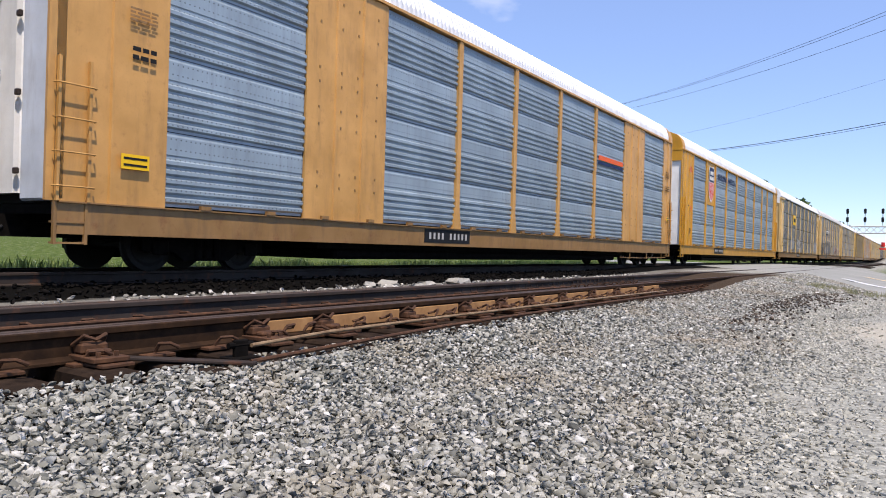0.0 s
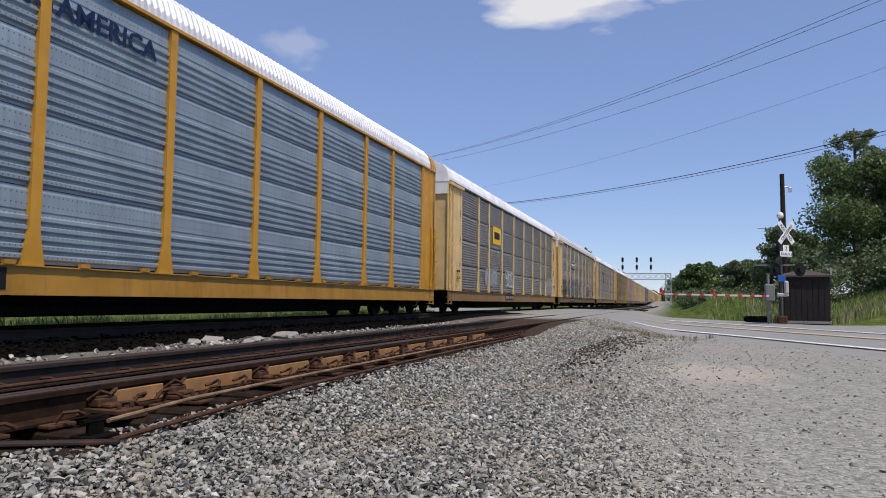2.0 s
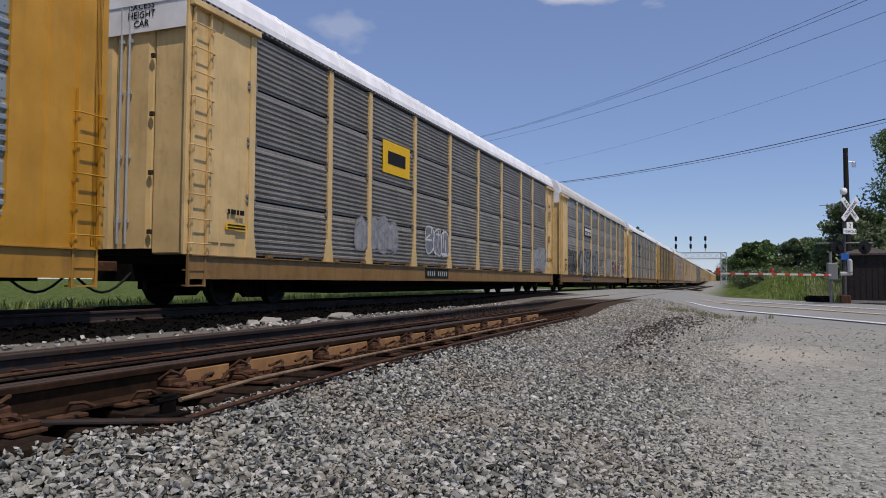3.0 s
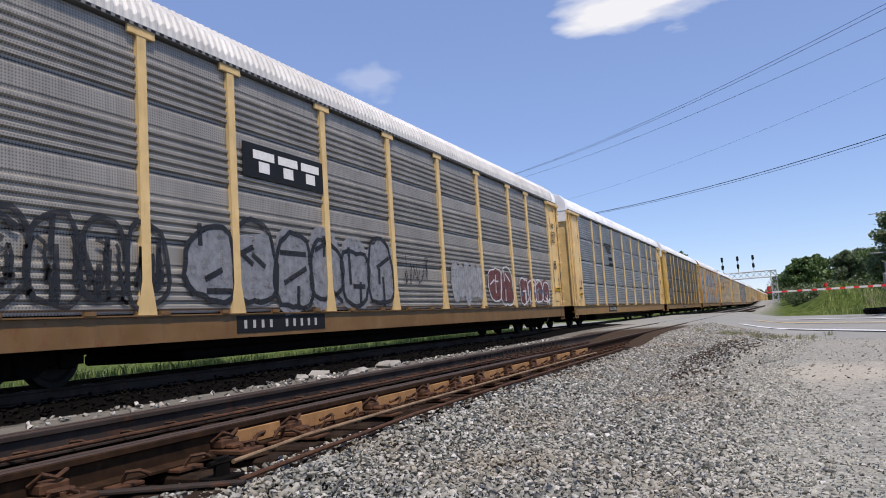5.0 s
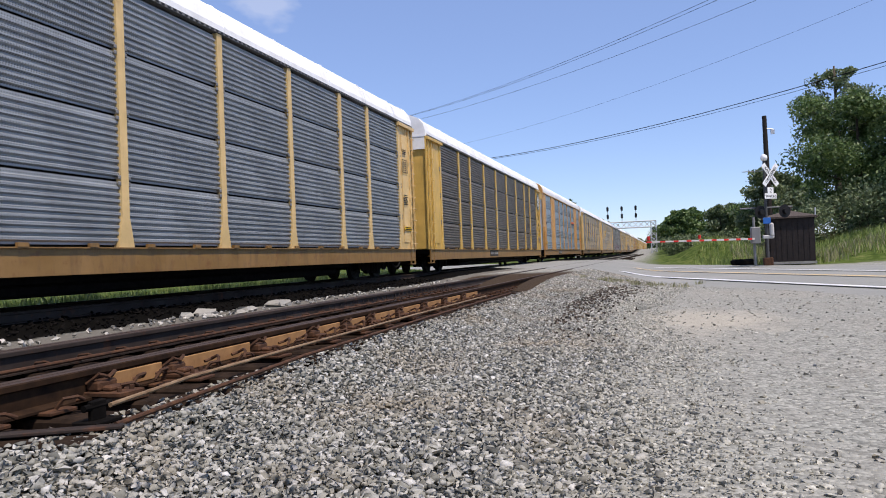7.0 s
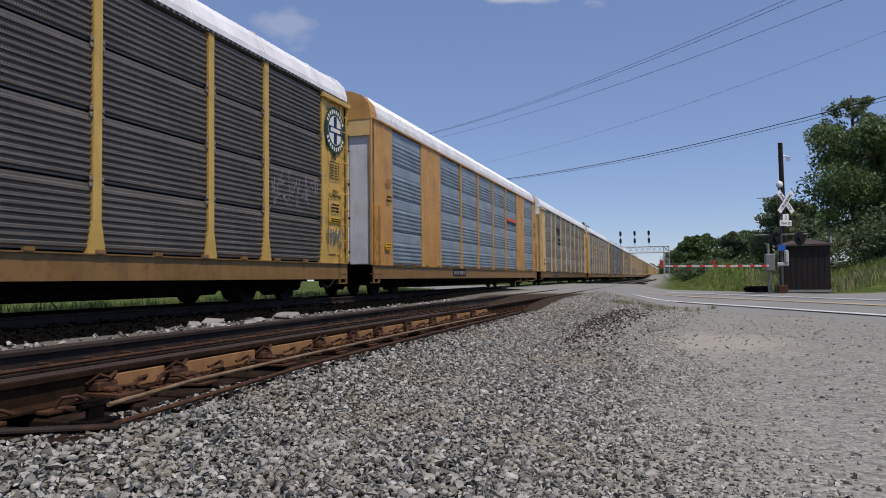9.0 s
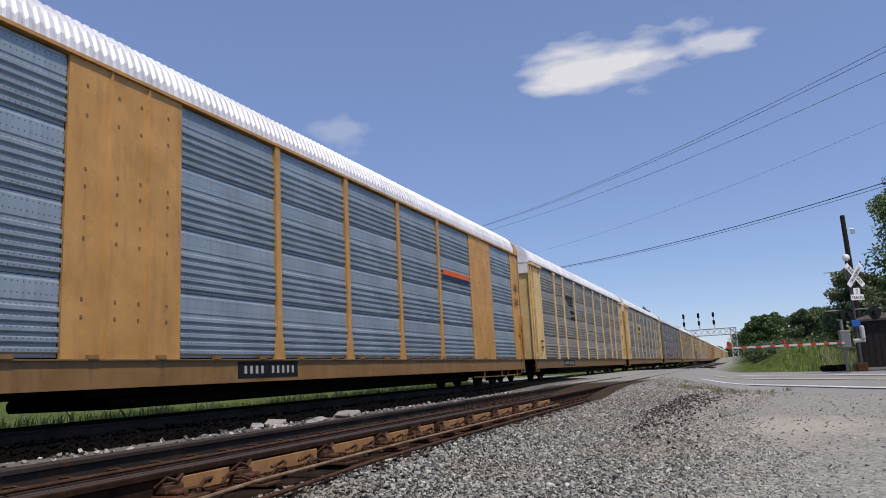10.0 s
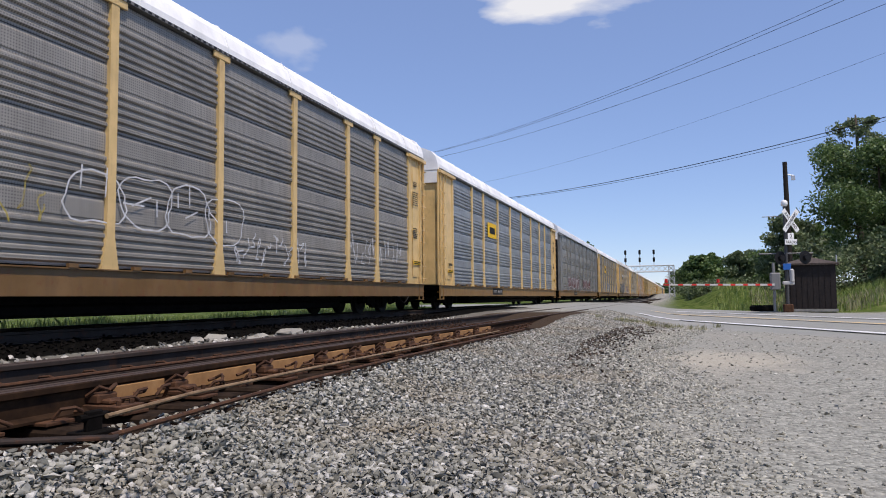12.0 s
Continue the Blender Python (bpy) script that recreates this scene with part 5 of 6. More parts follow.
def striped_emblem(y, z, s=1.0):
    """Dark emblem: five tapering stripes, two bold slanted blocks and two rows of bars under them."""
    def deco(w):
        def make():
            bm = bmesh.new()
            for k in range(5):
                q = 0.36 - 0.1 * k
                block(bm, 0, 0.006, (-0.95 + 0.16 * k) * s, 0.05 * s, (q - 0.03) * s, (q + 0.03) * s)
            return finish("emblem_stripes", bm, MARK_BLACK)
        mark(w, "emblem_stripes", shared(("stripes", s), make), y, z, 1.562, "dark tapering emblem stripes")
        def blocks():
            bm = bmesh.new()
            for a, wd in ((0.10, 0.13), (0.29, 0.13), (0.46, 0.30)):
                for p, q in ((-0.12, 0.4),) if wd < 0.2 else ((0.27, 0.4), (0.08, 0.2), (-0.12, 0.01)):
                    v = [(a - 0.02 + 0.1 * p, p), (a + wd - 0.02 + 0.1 * p, p), (a + wd + 0.1 * q, q), (a + 0.1 * q, q)]
                    bm.faces.new([bm.verts.new((0.004, m * s, n2 * s)) for m, n2 in v])
            for row, k in ((-0.42, 7), (-0.72, 8)):
                for i in range(k):
                    block(bm, 0, 0.006, (0.02 + 0.135 * i) * s, (0.12 + 0.135 * i) * s, (row - 0.09) * s, (row + 0.09) * s)
            return finish("emblem_text", bm, MARK_BLACK)
        mark(w, "emblem_text", shared(("blocks", s), blocks), y, z, 1.547)
    return deco


def slab_board(y, z):
    """Dark board with three slab-shaped bars."""
    def deco(w):
        mark(w, "logo_board", bar_mesh(2.6, 0.62, BLACK_PAINT), y, z, 1.562, "dark board on the side screen")
        def make():
            bm = bmesh.new()
            for c in (-0.72, 0.0, 0.72):
                block(bm, 0, 0.006, c - 0.3, c + 0.3, 0.04, 0.2)
                block(bm, 0, 0.006, c - 0.15, c + 0.15, -0.2, 0.0)
            return finish("logo_shape", bm, MARK_WHITE)
        mark(w, "logo_shape", shared("slabs", make), y, z, 1.569, "pale slab bars")
    return deco


def blob_outline(rng, w, h, k=22, rough=0.12):
    ph = rng.uniform(0, 6)
    pts = []
    for i in range(k):
        t = 2 * math.pi * i / k
        c, s = math.cos(t), math.sin(t)
        r = (abs(c) ** 3 + abs(s) ** 3) ** (-1 / 3) * (1 + rough * math.sin(3 * t + ph) * 0.6 + rng.uniform(-rough, rough) * 0.4)
        pts.append((w / 2 * r * c, h / 2 * r * s))
    return pts


def graffiti(y, z, width, height, fill, line, letters, seed, outline=0.05, x=1.562):
    """Sprayed letter shapes with no meaning: rounded lumps with an outline and inner strokes."""
    def deco(w):
        def make_fill():
            rng = random.Random(seed)
            bm = bmesh.new()
            for k in range(letters):
                c = -width / 2 + width * (k + 0.5) / letters
                pts = blob_outline(rng, width / letters * 1.12, height * rng.uniform(0.8, 1.1))
                dz = rng.uniform(-0.06, 0.06) * height
                f = bm.faces.new([bm.verts.new((0.002, c + a, dz + b)) for a, b in pts])
            return finish("spray_fill", bm, fill)
        def make_line():
            rng = random.Random(seed)
            bm = bmesh.new()
            for k in range(letters):
                c = -width / 2 + width * (k + 0.5) / letters
                pts = blob_outline(rng, width / letters * 1.12, height * rng.uniform(0.8, 1.1))
                dz = rng.uniform(-0.06, 0.06) * height
                tw = outline
                n2 = len(pts)
                ring = []
                for a, b in pts:
                    l2 = math.hypot(a, b)
                    ring.append((bm.verts.new((0.005, c + a, dz + b)), bm.verts.new((0.005, c + a * (1 - tw / l2), dz + b * (1 - tw / l2)))))
                for i in range(n2):
                    bm.faces.new((ring[i][0], ring[(i + 1) % n2][0], ring[(i + 1) % n2][1], ring[i][1]))
                for q in range(3):
                    a0, b0 = rng.uniform(-0.3, 0.3) * width / letters, rng.uniform(-0.35, 0.35) * height
                    ang = rng.choice((0, 1.5, 1.6, 0.4, 2.6))
                    ln = rng.uniform(0.12, 0.3) * height
                    d, e = math.cos(ang) * ln, math.sin(ang) * ln
                    nx, nz = -math.sin(ang) * tw / 2, math.cos(ang) * tw / 2
                    bm.faces.new([bm.verts.new((0.0055 + 0.0005 * q, c + a0 + u, dz + b0 + v)) for u, v in ((-d + nx, -e + nz), (d + nx, e + nz), (d - nx, e - nz), (-d - nx, -e - nz))])
            return finish("spray_outline", bm, line)
        if fill:
            mark(w, "spray_fill", make_fill(), y, z, x, "sprayed graffiti fill")
        mark(w, "spray_outline", make_line(), y, z, x, "sprayed graffiti outlines")
    return deco


def scribble(y, z, width, height, mat, seed, strokes=10, thick=0.03, x=1.562):
    """A sprayed tag of loose strokes."""
    def deco(w):
        rng = random.Random(seed)
        bm = bmesh.new()
        for k in range(strokes):
            c = -width / 2 + width * (k + 0.5) / strokes
            pts = [(c + rng.uniform(-0.6, 0.6) * width / strokes, rng.uniform(-0.5, 0.5) * height) for _ in range(4)]
            fine = []
            for i in range(3):
                for q in range(4):
                    t = q / 4
                    fine.append((pts[i][0] * (1 - t) + pts[i + 1][0] * t + 0.03 * math.sin(6 * t), pts[i][1] * (1 - t) + pts[i + 1][1] * t))
            for (a, b), (c2, d) in zip(fine, fine[1:]):
                l2 = math.hypot(c2 - a, d - b) or 1
                nx, nz = -(d - b) / l2 * thick / 2, (c2 - a) / l2 * thick / 2
                bm.faces.new([bm.verts.new((0.004 + 0.0004 * k, p, q2)) for p, q2 in ((a + nx, b + nz), (c2 + nx, d + nz), (c2 - nx, d - nz), (a - nx, b - nz))])
        mark(w, "spray_tag", finish("spray_tag", bm, mat), y, z, x, "sprayed graffiti tag")
    return deco


def between(posts):
    return [("screen", a, b) for a, b in zip(posts, posts[1:])]


SPEC_A = dict(body=ORANGE, sill=SILL_RUST, screen=PANEL_BLUE, roof=ROOF_ZINC, ribbed=True, roof_label="ribbed zinc roof", hood=ORANGE, door=WHITE_PAINT, door2=ZINC_PALE, corner=ZINC_PALE, band=CREAM, eave=ORANGE,
              bays=[("screen", 1.52, 4.3), ("sheet", 4.3, 6.55), ("screen", 6.55, 9.3), ("screen", 9.3, 12.1), ("screen", 12.1, 14.95), ("screen", 14.95, 17.8), ("screen", 17.8, 20.65),
                    ("sheet", 20.65, 22.95), ("screen", 22.95, 25.55)], posts=[9.3, 12.1, 14.95, 17.8], end0=1.54, end1=25.53, ribs=2, end_ribs=1, ladder=(4, 0.42), post_wide=0.16,
              door_label="white end door leaf", deco=[number_plate(8.95), notice(1.02, 1.5, 0.42, 0.2), swoosh(19.25, 3.62, MARK_ORANGE, 2.4), small_print(1.1, 3.55, 4, 0.42, SILL_RUST, pitch=0.05), small_print(1.12, 3.02, 2, 0.36, pitch=0.11), small_print(25.95, 3.9, 4, 0.4, pitch=0.07), small_print(25.95, 3.3, 3, 0.45, pitch=0.08), notice(26.1, 1.95, 0.32, 0.16)])
B_POSTS = [1.75, 4.45, 6.35, 9.1, 11.85, 14.65, 17.5, 20.35, 22.45, 25.3]
SPEC_B = dict(body=YELLOW, sill=SILL_BRIGHT, screen=PANEL_BLUE, roof=ROOF_ZINC, ribbed=True, roof_label="ribbed zinc roof", hood=YELLOW, door=WHITE_PAINT, corner=WHITE_PAINT, band=YELLOW, eave=YELLOW,
              bays=[("screen", 1.75, 4.45), ("half", 4.45, 6.35)] + between(B_POSTS[2:]), posts=B_POSTS, end0=1.75, end1=25.3, end_ribs=2, post_wide=0.18, ladder=(5, 0.42),
              deco=[number_plate(7.6, 2.2), shield(5.42, 4.12, 1.02), words(8.1, 4.52, "BUILDING", 0.44, MARK_BLUE, 1.562, 1.15, bold=0.008), words(10.35, 4.52, "AMERICA", 0.44, MARK_BLUE, 1.562, 1.15, bold=0.008),
                    small_print(1.2, 4.55, 4, 0.5, MARK_RED, 0.06), small_print(1.35, 2.75, 4, 0.24, MARK_RED, 0.06), small_print(0.95, 2.75, 1, 0.3, MARK_BLACK), framed_table(1.25, 1.6, 0.2, 0.22)])
base_c = dict(lintel=True, body=CREAM, sill=SILL_GOLD, posts=POSTS, bays=between(POSTS), end0=1.62, end1=25.3, roof=ROOF_WHITE, door=CREAM, corner=CREAM, ribbed=False, ladder=(10, 0.41))
end_marks = [framed_table(25.75, 3.75, 0.5, 0.42), small_print(25.75, 4.3, 3, 0.36, pitch=0.06), small_print(25.75, 2.75, 6, 0.4, pitch=0.06), notice(25.9, 1.62, 0.75, 0.13), notice(1.15, 1.45, 0.6, 0.12), small_print(1.15, 1.72, 1, 0.5, pitch=0.16)]
SPEC_PALE = dict(base_c, clips=True, screen=PANEL_GREY, style="fine", hood=ROOF_WHITE, deco=[number_plate(11), *end_marks, graffiti(6.9, 1.65, 2.4, 0.95, SPRAY_PALE, SPRAY_GREY, 4, 3), graffiti(11, 1.7, 1.9, 0.95, SPRAY_GREY, SPRAY_WHITE, 3, 4),
               graffiti(23.85, 1.6, 2.5, 1.1, SPRAY_PALE, SPRAY_GREY, 4, 8, 0.05), scribble(25.9, 2.2, 0.7, 0.5, SPRAY_WHITE, 5, 6), scribble(25.2, 1.7, 0.25, 1.0, SPRAY_WHITE, 9, 5, x=1.6),
               lambda w: mark(w, "emblem_board", bar_mesh(1.7, 0.85, MARK_YELLOW), 8.0, 3.75, 1.562, "yellow emblem board"), lambda w: mark(w, "emblem_text", bar_mesh(1.1, 0.34, MARK_BLACK), 8.0, 3.75, 1.569)])
SPEC_SPRAYED = dict(base_c, screen=PANEL_GREY, tee=True, sill=SILL_DIRTY, ribbed=True, roof=ROOF_GREY, roof_label="weathered pale grey ribbed roof", hood=ROOF_WHITE, deco=[number_plate(7.7, 2.6), *end_marks, slab_board(8.0, 3.65),
                graffiti(8.6, 1.72, 6.6, 1.5, SPRAY_GREY, SPRAY_BLACK, 6, 21, 0.10), graffiti(3.4, 1.65, 3.0, 1.2, None, SPRAY_BLACK, 4, 22, 0.09), scribble(3.4, 1.5, 3.0, 1.1, SPRAY_BLACK, 29, 14, 0.06), scribble(13.2, 1.9, 1.5, 0.8, SPRAY_BLACK, 23, 9),
                graffiti(16.5, 1.65, 2.3, 1.15, SPRAY_PALE, SPRAY_GREY, 5, 24, 0.04), graffiti(19.3, 1.65, 2.2, 1.2, SPRAY_MAROON, SPRAY_WHITE, 2, 25, 0.05), graffiti(22.95, 1.5, 3.5, 0.95, SPRAY_MAROON, SPRAY_WHITE, 4, 26, 0.06), scribble(22.95, 1.42, 3.2, 0.4, SPRAY_BLUE, 30, 10, 0.07),
                scribble(25.9, 1.9, 0.7, 0.6, SPRAY_BLACK, 27, 7), scribble(1.3, 1.3, 0.6, 0.5, SPRAY_BLACK, 28, 6, x=1.6)])
SPEC_SLATE = dict(base_c, screen=PANEL_SLATE, style="fine", clips=True, deco=[number_plate(7.9, 2.0), *end_marks, striped_emblem(7.9, 3.85, 1.0),
               scribble(1.25, 2.1, 0.7, 0.45, SPRAY_PINK, 31, 7, x=1.6)])
SPEC_ROUND = dict(base_c, body=GOLD, corner=GOLD, door=GOLD, screen=PANEL_DARK, style="fine", clips=True, roof=ROOF_WHITE, deco=[number_plate(11), roundel(25.9, 4.35), framed_table(25.85, 3.3, 0.5, 0.42), small_print(25.85, 3.72, 3, 0.3, pitch=0.055),
                  words(25.9, 2.72, "DECK\nCLEARANCE", 0.13, MARK_BLACK, 1.6), small_print(25.9, 2.42, 3, 0.42), notice(25.9, 2.02, 0.7, 0.12), scribble(25.9, 1.55, 0.9, 0.65, SPRAY_BLUE, 41, 9, 0.045, 1.6), scribble(23.7, 2.6, 2.6, 0.9, SPRAY_PALE, 42, 14, 0.022)])
SPEC_STREAKED = dict(base_c, screen=PANEL_GREY, sill=SILL_DIRTY, tee=True, hood=ROOF_WHITE, deco=[number_plate(6.7, 2.6), *end_marks, striped_emblem(7.9, 3.85, 1.05),
                graffiti(13.4, 2.0, 4.4, 0.9, None, SPRAY_WHITE, 4, 51, 0.03), scribble(16.8, 1.5, 3.2, 0.7, SPRAY_WHITE, 52, 14, 0.03), scribble(22.5, 1.8, 4, 0.9, SPRAY_WHITE, 53, 14, 0.03), scribble(9.4, 1.9, 3, 1.0, SPRAY_YELLOW, 54, 10, 0.03)])
SPEC_PLAIN = dict(base_c, screen=PANEL_SLATE, deco=[number_plate(9.0, 2.0), *end_marks, lambda w: mark(w, "emblem_board", bar_mesh(1.7, 0.7, MARK_YELLOW), 8.0, 3.6, 1.562, "yellow emblem board"), lambda w: mark(w, "emblem_text", bar_mesh(1.0, 0.3, MARK_BLACK), 8.0, 3.6, 1.569)])
SPEC_GREY = dict(base_c, body=paint("dull_grey_paint", (0.19, 0.19, 0.185)), corner=BLACK_PAINT, door=BLACK_PAINT, screen=PANEL_GREY, sill=SILL_RUST, roof=ROOF_ZINC, deco=[number_plate(9.0, 2.0), graffiti(8.0, 1.6, 7.0, 0.9, SPRAY_MAROON, SPRAY_WHITE, 7, 61, 0.05), graffiti(17.0, 1.6, 6.0, 0.8, SPRAY_MAROON, SPRAY_WHITE, 6, 62, 0.05)])

TEXTS = {
    "A": "orange autorack wagon with blue-grey ribbed screens and zinc roof",
    "B": "bright yellow autorack wagon with shield emblem and blue-grey screens",
    "PALE": "pale yellow autorack wagon with grey screens and white graffiti",
    "SPRAYED": "weathered autorack wagon with large grey and black graffiti lettering",
    "SLATE": "clean pale yellow autorack wagon with slate-grey screens, white roof",
    "ROUND": "golden autorack wagon with dark dirty screens and round emblem",
    "STREAKED": "streaked grey autorack wagon with yellow posts and white graffiti",
    "PLAIN": "pale yellow autorack wagon with slate-grey ribbed screens",
    "GREY": "dull grey autorack wagon with grey screens and red graffiti",
}
SPECS = dict(A=SPEC_A, B=SPEC_B, PALE=SPEC_PALE, SPRAYED=SPEC_SPRAYED, SLATE=SPEC_SLATE, ROUND=SPEC_ROUND, STREAKED=SPEC_STREAKED, PLAIN=SPEC_PLAIN, GREY=SPEC_GREY)
# the train in order, from the wagon that has just gone by
ORDER = ["PLAIN", "A", "B", "PALE", "SPRAYED", "SLATE", "ROUND", "A", "STREAKED", "PLAIN", "GREY", "PALE", "SPRAYED", "SLATE", "A", "ROUND", "PLAIN", "STREAKED", "SLATE", "B", "PLAIN", "PALE", "SLATE", "GREY", "PLAIN", "STREAKED"]


def train_place(k, t):
    """Pose of the k-th wagon at t seconds; wagon 1 starts the clip beside the camera."""
    return pose(TRAIN_X, TRAIN_START - PITCH + PITCH * (k - 1) - TRAIN_SPEED * t, 0)


made, TRAIN = {}, []
for k, kind in enumerate(ORDER):
    if kind in made:
        w = copy_thing(made[kind], train_place(k, 0))
    else:
        w = made[kind] = wagon(SPECS[kind], TEXTS[kind])
        w.matrix_world = train_place(k, 0)
    TRAIN.append(w)


# ---------------------------------------------------------------- level crossing and surroundings
def crossing_signal():
    mast = thing("crossing_signal", "railroad crossing mast with crossbuck sign, lamps and bell", "crossing signal", at=pose(5.50, 36, -0.33))
    bm = bmesh.new(); tube(bm, [(0, 0, 0), (0, 0, 4.75)], 0.065, 12)
    part("mast", bm, plain("dark_mast", (0.09, 0.09, 0.09), 0.5, 0.3), mast, "dark steel tube mast")
    bm = bmesh.new(); lathe(bm, [(4.74, 0.05), (4.76, 0.12), (4.86, 0.15), (4.97, 0.13), (5.03, 0.06)], "z", 16, (0, -0.05, 0))
    part("bell", bm, SIGN_WHITE, mast, "white crossing bell", True)
    a = math.atan2(-0.8, 0.6)
    for s, nm in ((1, 0), (-1, 1)):
        bm = bmesh.new()
        block(bm, -0.61, 0.61, -0.012 - 0.016 * nm, 0.012 - 0.016 * nm, -0.115, 0.115, 0.004)
        o = part("crossbuck_blade", bm, SIGN_WHITE, mast, "white crossbuck blade")
        o.matrix_local = pose(0.22, -0.14, 4.08, 0, 0, 36) @ pose(0, 0, 0, 0, 50 * s, 0)
        cu = text_mesh("blade_lettering", "RAILROAD" if s > 0 else "CROSSING", 0.19, MARK_BLACK, 1.0)
        t = new("blade_lettering", cu)
        t.parent = o
        t.matrix_local = pose(0, -0.02 - 0.016 * nm, -0.065, 0, 0, -90)
    bm = bmesh.new(); block(bm, -0.17, 0.17, -0.02, 0.0, -0.14, 0.14, 0.01)
    o = part("count_sign", bm, SIGN_WHITE, mast, "white track count sign"); o.matrix_local = pose(0.2, -0.12, 3.38, 0, 0, 36)
    bm = bmesh.new(); block(bm, -0.34, 0.34, -0.02, 0.0, -0.12, 0.12, 0.01)
    o2 = part("count_sign", bm, SIGN_WHITE, mast, "white track count sign"); o2.matrix_local = pose(0.2, -0.12, 3.12, 0, 0, 36)
    for parent, wd, sz in ((o, "2", 0.26), (o2, "TRACKS", 0.17)):
        t = new("sign_lettering", text_mesh("sign_lettering", wd, sz, MARK_BLACK))
        t.parent = parent
        t.matrix_local = pose(0, -0.024, -sz * 0.36, 0, 0, -90)
    bm = bmesh.new(); tube(bm, [(-1.1, 0, 2.62), (1.1, 0, 2.62)], 0.03, 8)
    part("lamp_arm", bm, GATE_GREY, mast, "cross arm for the lamps")
    bm = bmesh.new(); tube(bm, [(-0.95, 0, 4.3), (0, 0, 4.3)], 0.02, 6)
    part("side_arm", bm, GATE_GREY, mast)
    for x in (-0.25, 0.75):
        bm = bmesh.new()
        lathe(bm, [(0, 0.30), (0.02, 0.30), (0.02, 0.13), (0.16, 0.12)], "x", 20)
        o = part("flashing_lamp", bm, BLACK_PAINT, mast, "black round lamp backing"); o.matrix_local = pose(x, -0.1, 2.42, 0, 0, -60)
    bm = bmesh.new(); block(bm, -0.16, 0.16, -0.14, -0.10, 1.88, 2.16, 0.01)
    part("blue_sign", bm, plain("blue_sign_paint", (0.03, 0.14, 0.45), 0.5), mast, "small blue notice sign")
    bm = bmesh.new(); block(bm, -0.2, 0.2, -0.2, 0.2, 0, 0.35, 0.03)
    part("mast_base", bm, RUST, mast, "rusty mast base")

    gate = thing("crossing_gate", "lowered crossing gate arm with red and white stripes", "crossing gate", at=pose(5.12, 35.7, -0.33))
    bm = bmesh.new(); block(bm, -0.35, 0.05, -0.22, 0.22, 1.0, 1.75, 0.04)
    part("gate_machine", bm, GATE_GREY, gate, "grey gate machine box")
    bm = bmesh.new(); block(bm, 0.40, 0.58, -0.5, -0.3, 1.3, 1.9, 0.06); block(bm, 0.1, 0.58, -0.45, -0.33, 1.2, 1.36, 0.04)
    part("counterweight", bm, ARM_WHITE, gate, "white gate counterweight")
    bm = bmesh.new(); tube(bm, [(-0.2, 0, 0), (-0.2, 0, 2.2)], 0.06, 8)
    part("gate_post", bm, GATE_GREY, gate)
    tip = Vector((0.29, 31.2, 0)) - Vector((5.12, 35.7, 0))
    L2, ang = tip.length, math.degrees(math.atan2(tip.y, tip.x))
    k = 18
    for i in range(k):
        a0, a1 = L2 * (i // 2 + (0.62 if i % 2 else 0)) / 9, L2 * (i // 2 + (1 if i % 2 else 0.62)) / 9
        bm = bmesh.new()
        h = 0.045 - 0.016 * i / k
        block(bm, a0, a1, -0.025, 0.025, 1.22 - h, 1.22 + h, 0.005)
        o = part("arm_stripe", bm, MARK_RED if i % 2 else ARM_WHITE, gate, "red arm stripe" if i % 2 else "white arm stripe")
        o.rotation_euler[2] = radians(ang)
    for s in (L2 * 0.98, L2 * 0.55):
        bm = bmesh.new(); lathe(bm, [(0, 0.06), (0.16, 0.06)], "z", 10, (s, 0, 1.3))
        o = part("arm_lamp", bm, MARK_RED, gate, "small red arm lamp"); o.rotation_euler[2] = radians(ang)


crossing_signal()


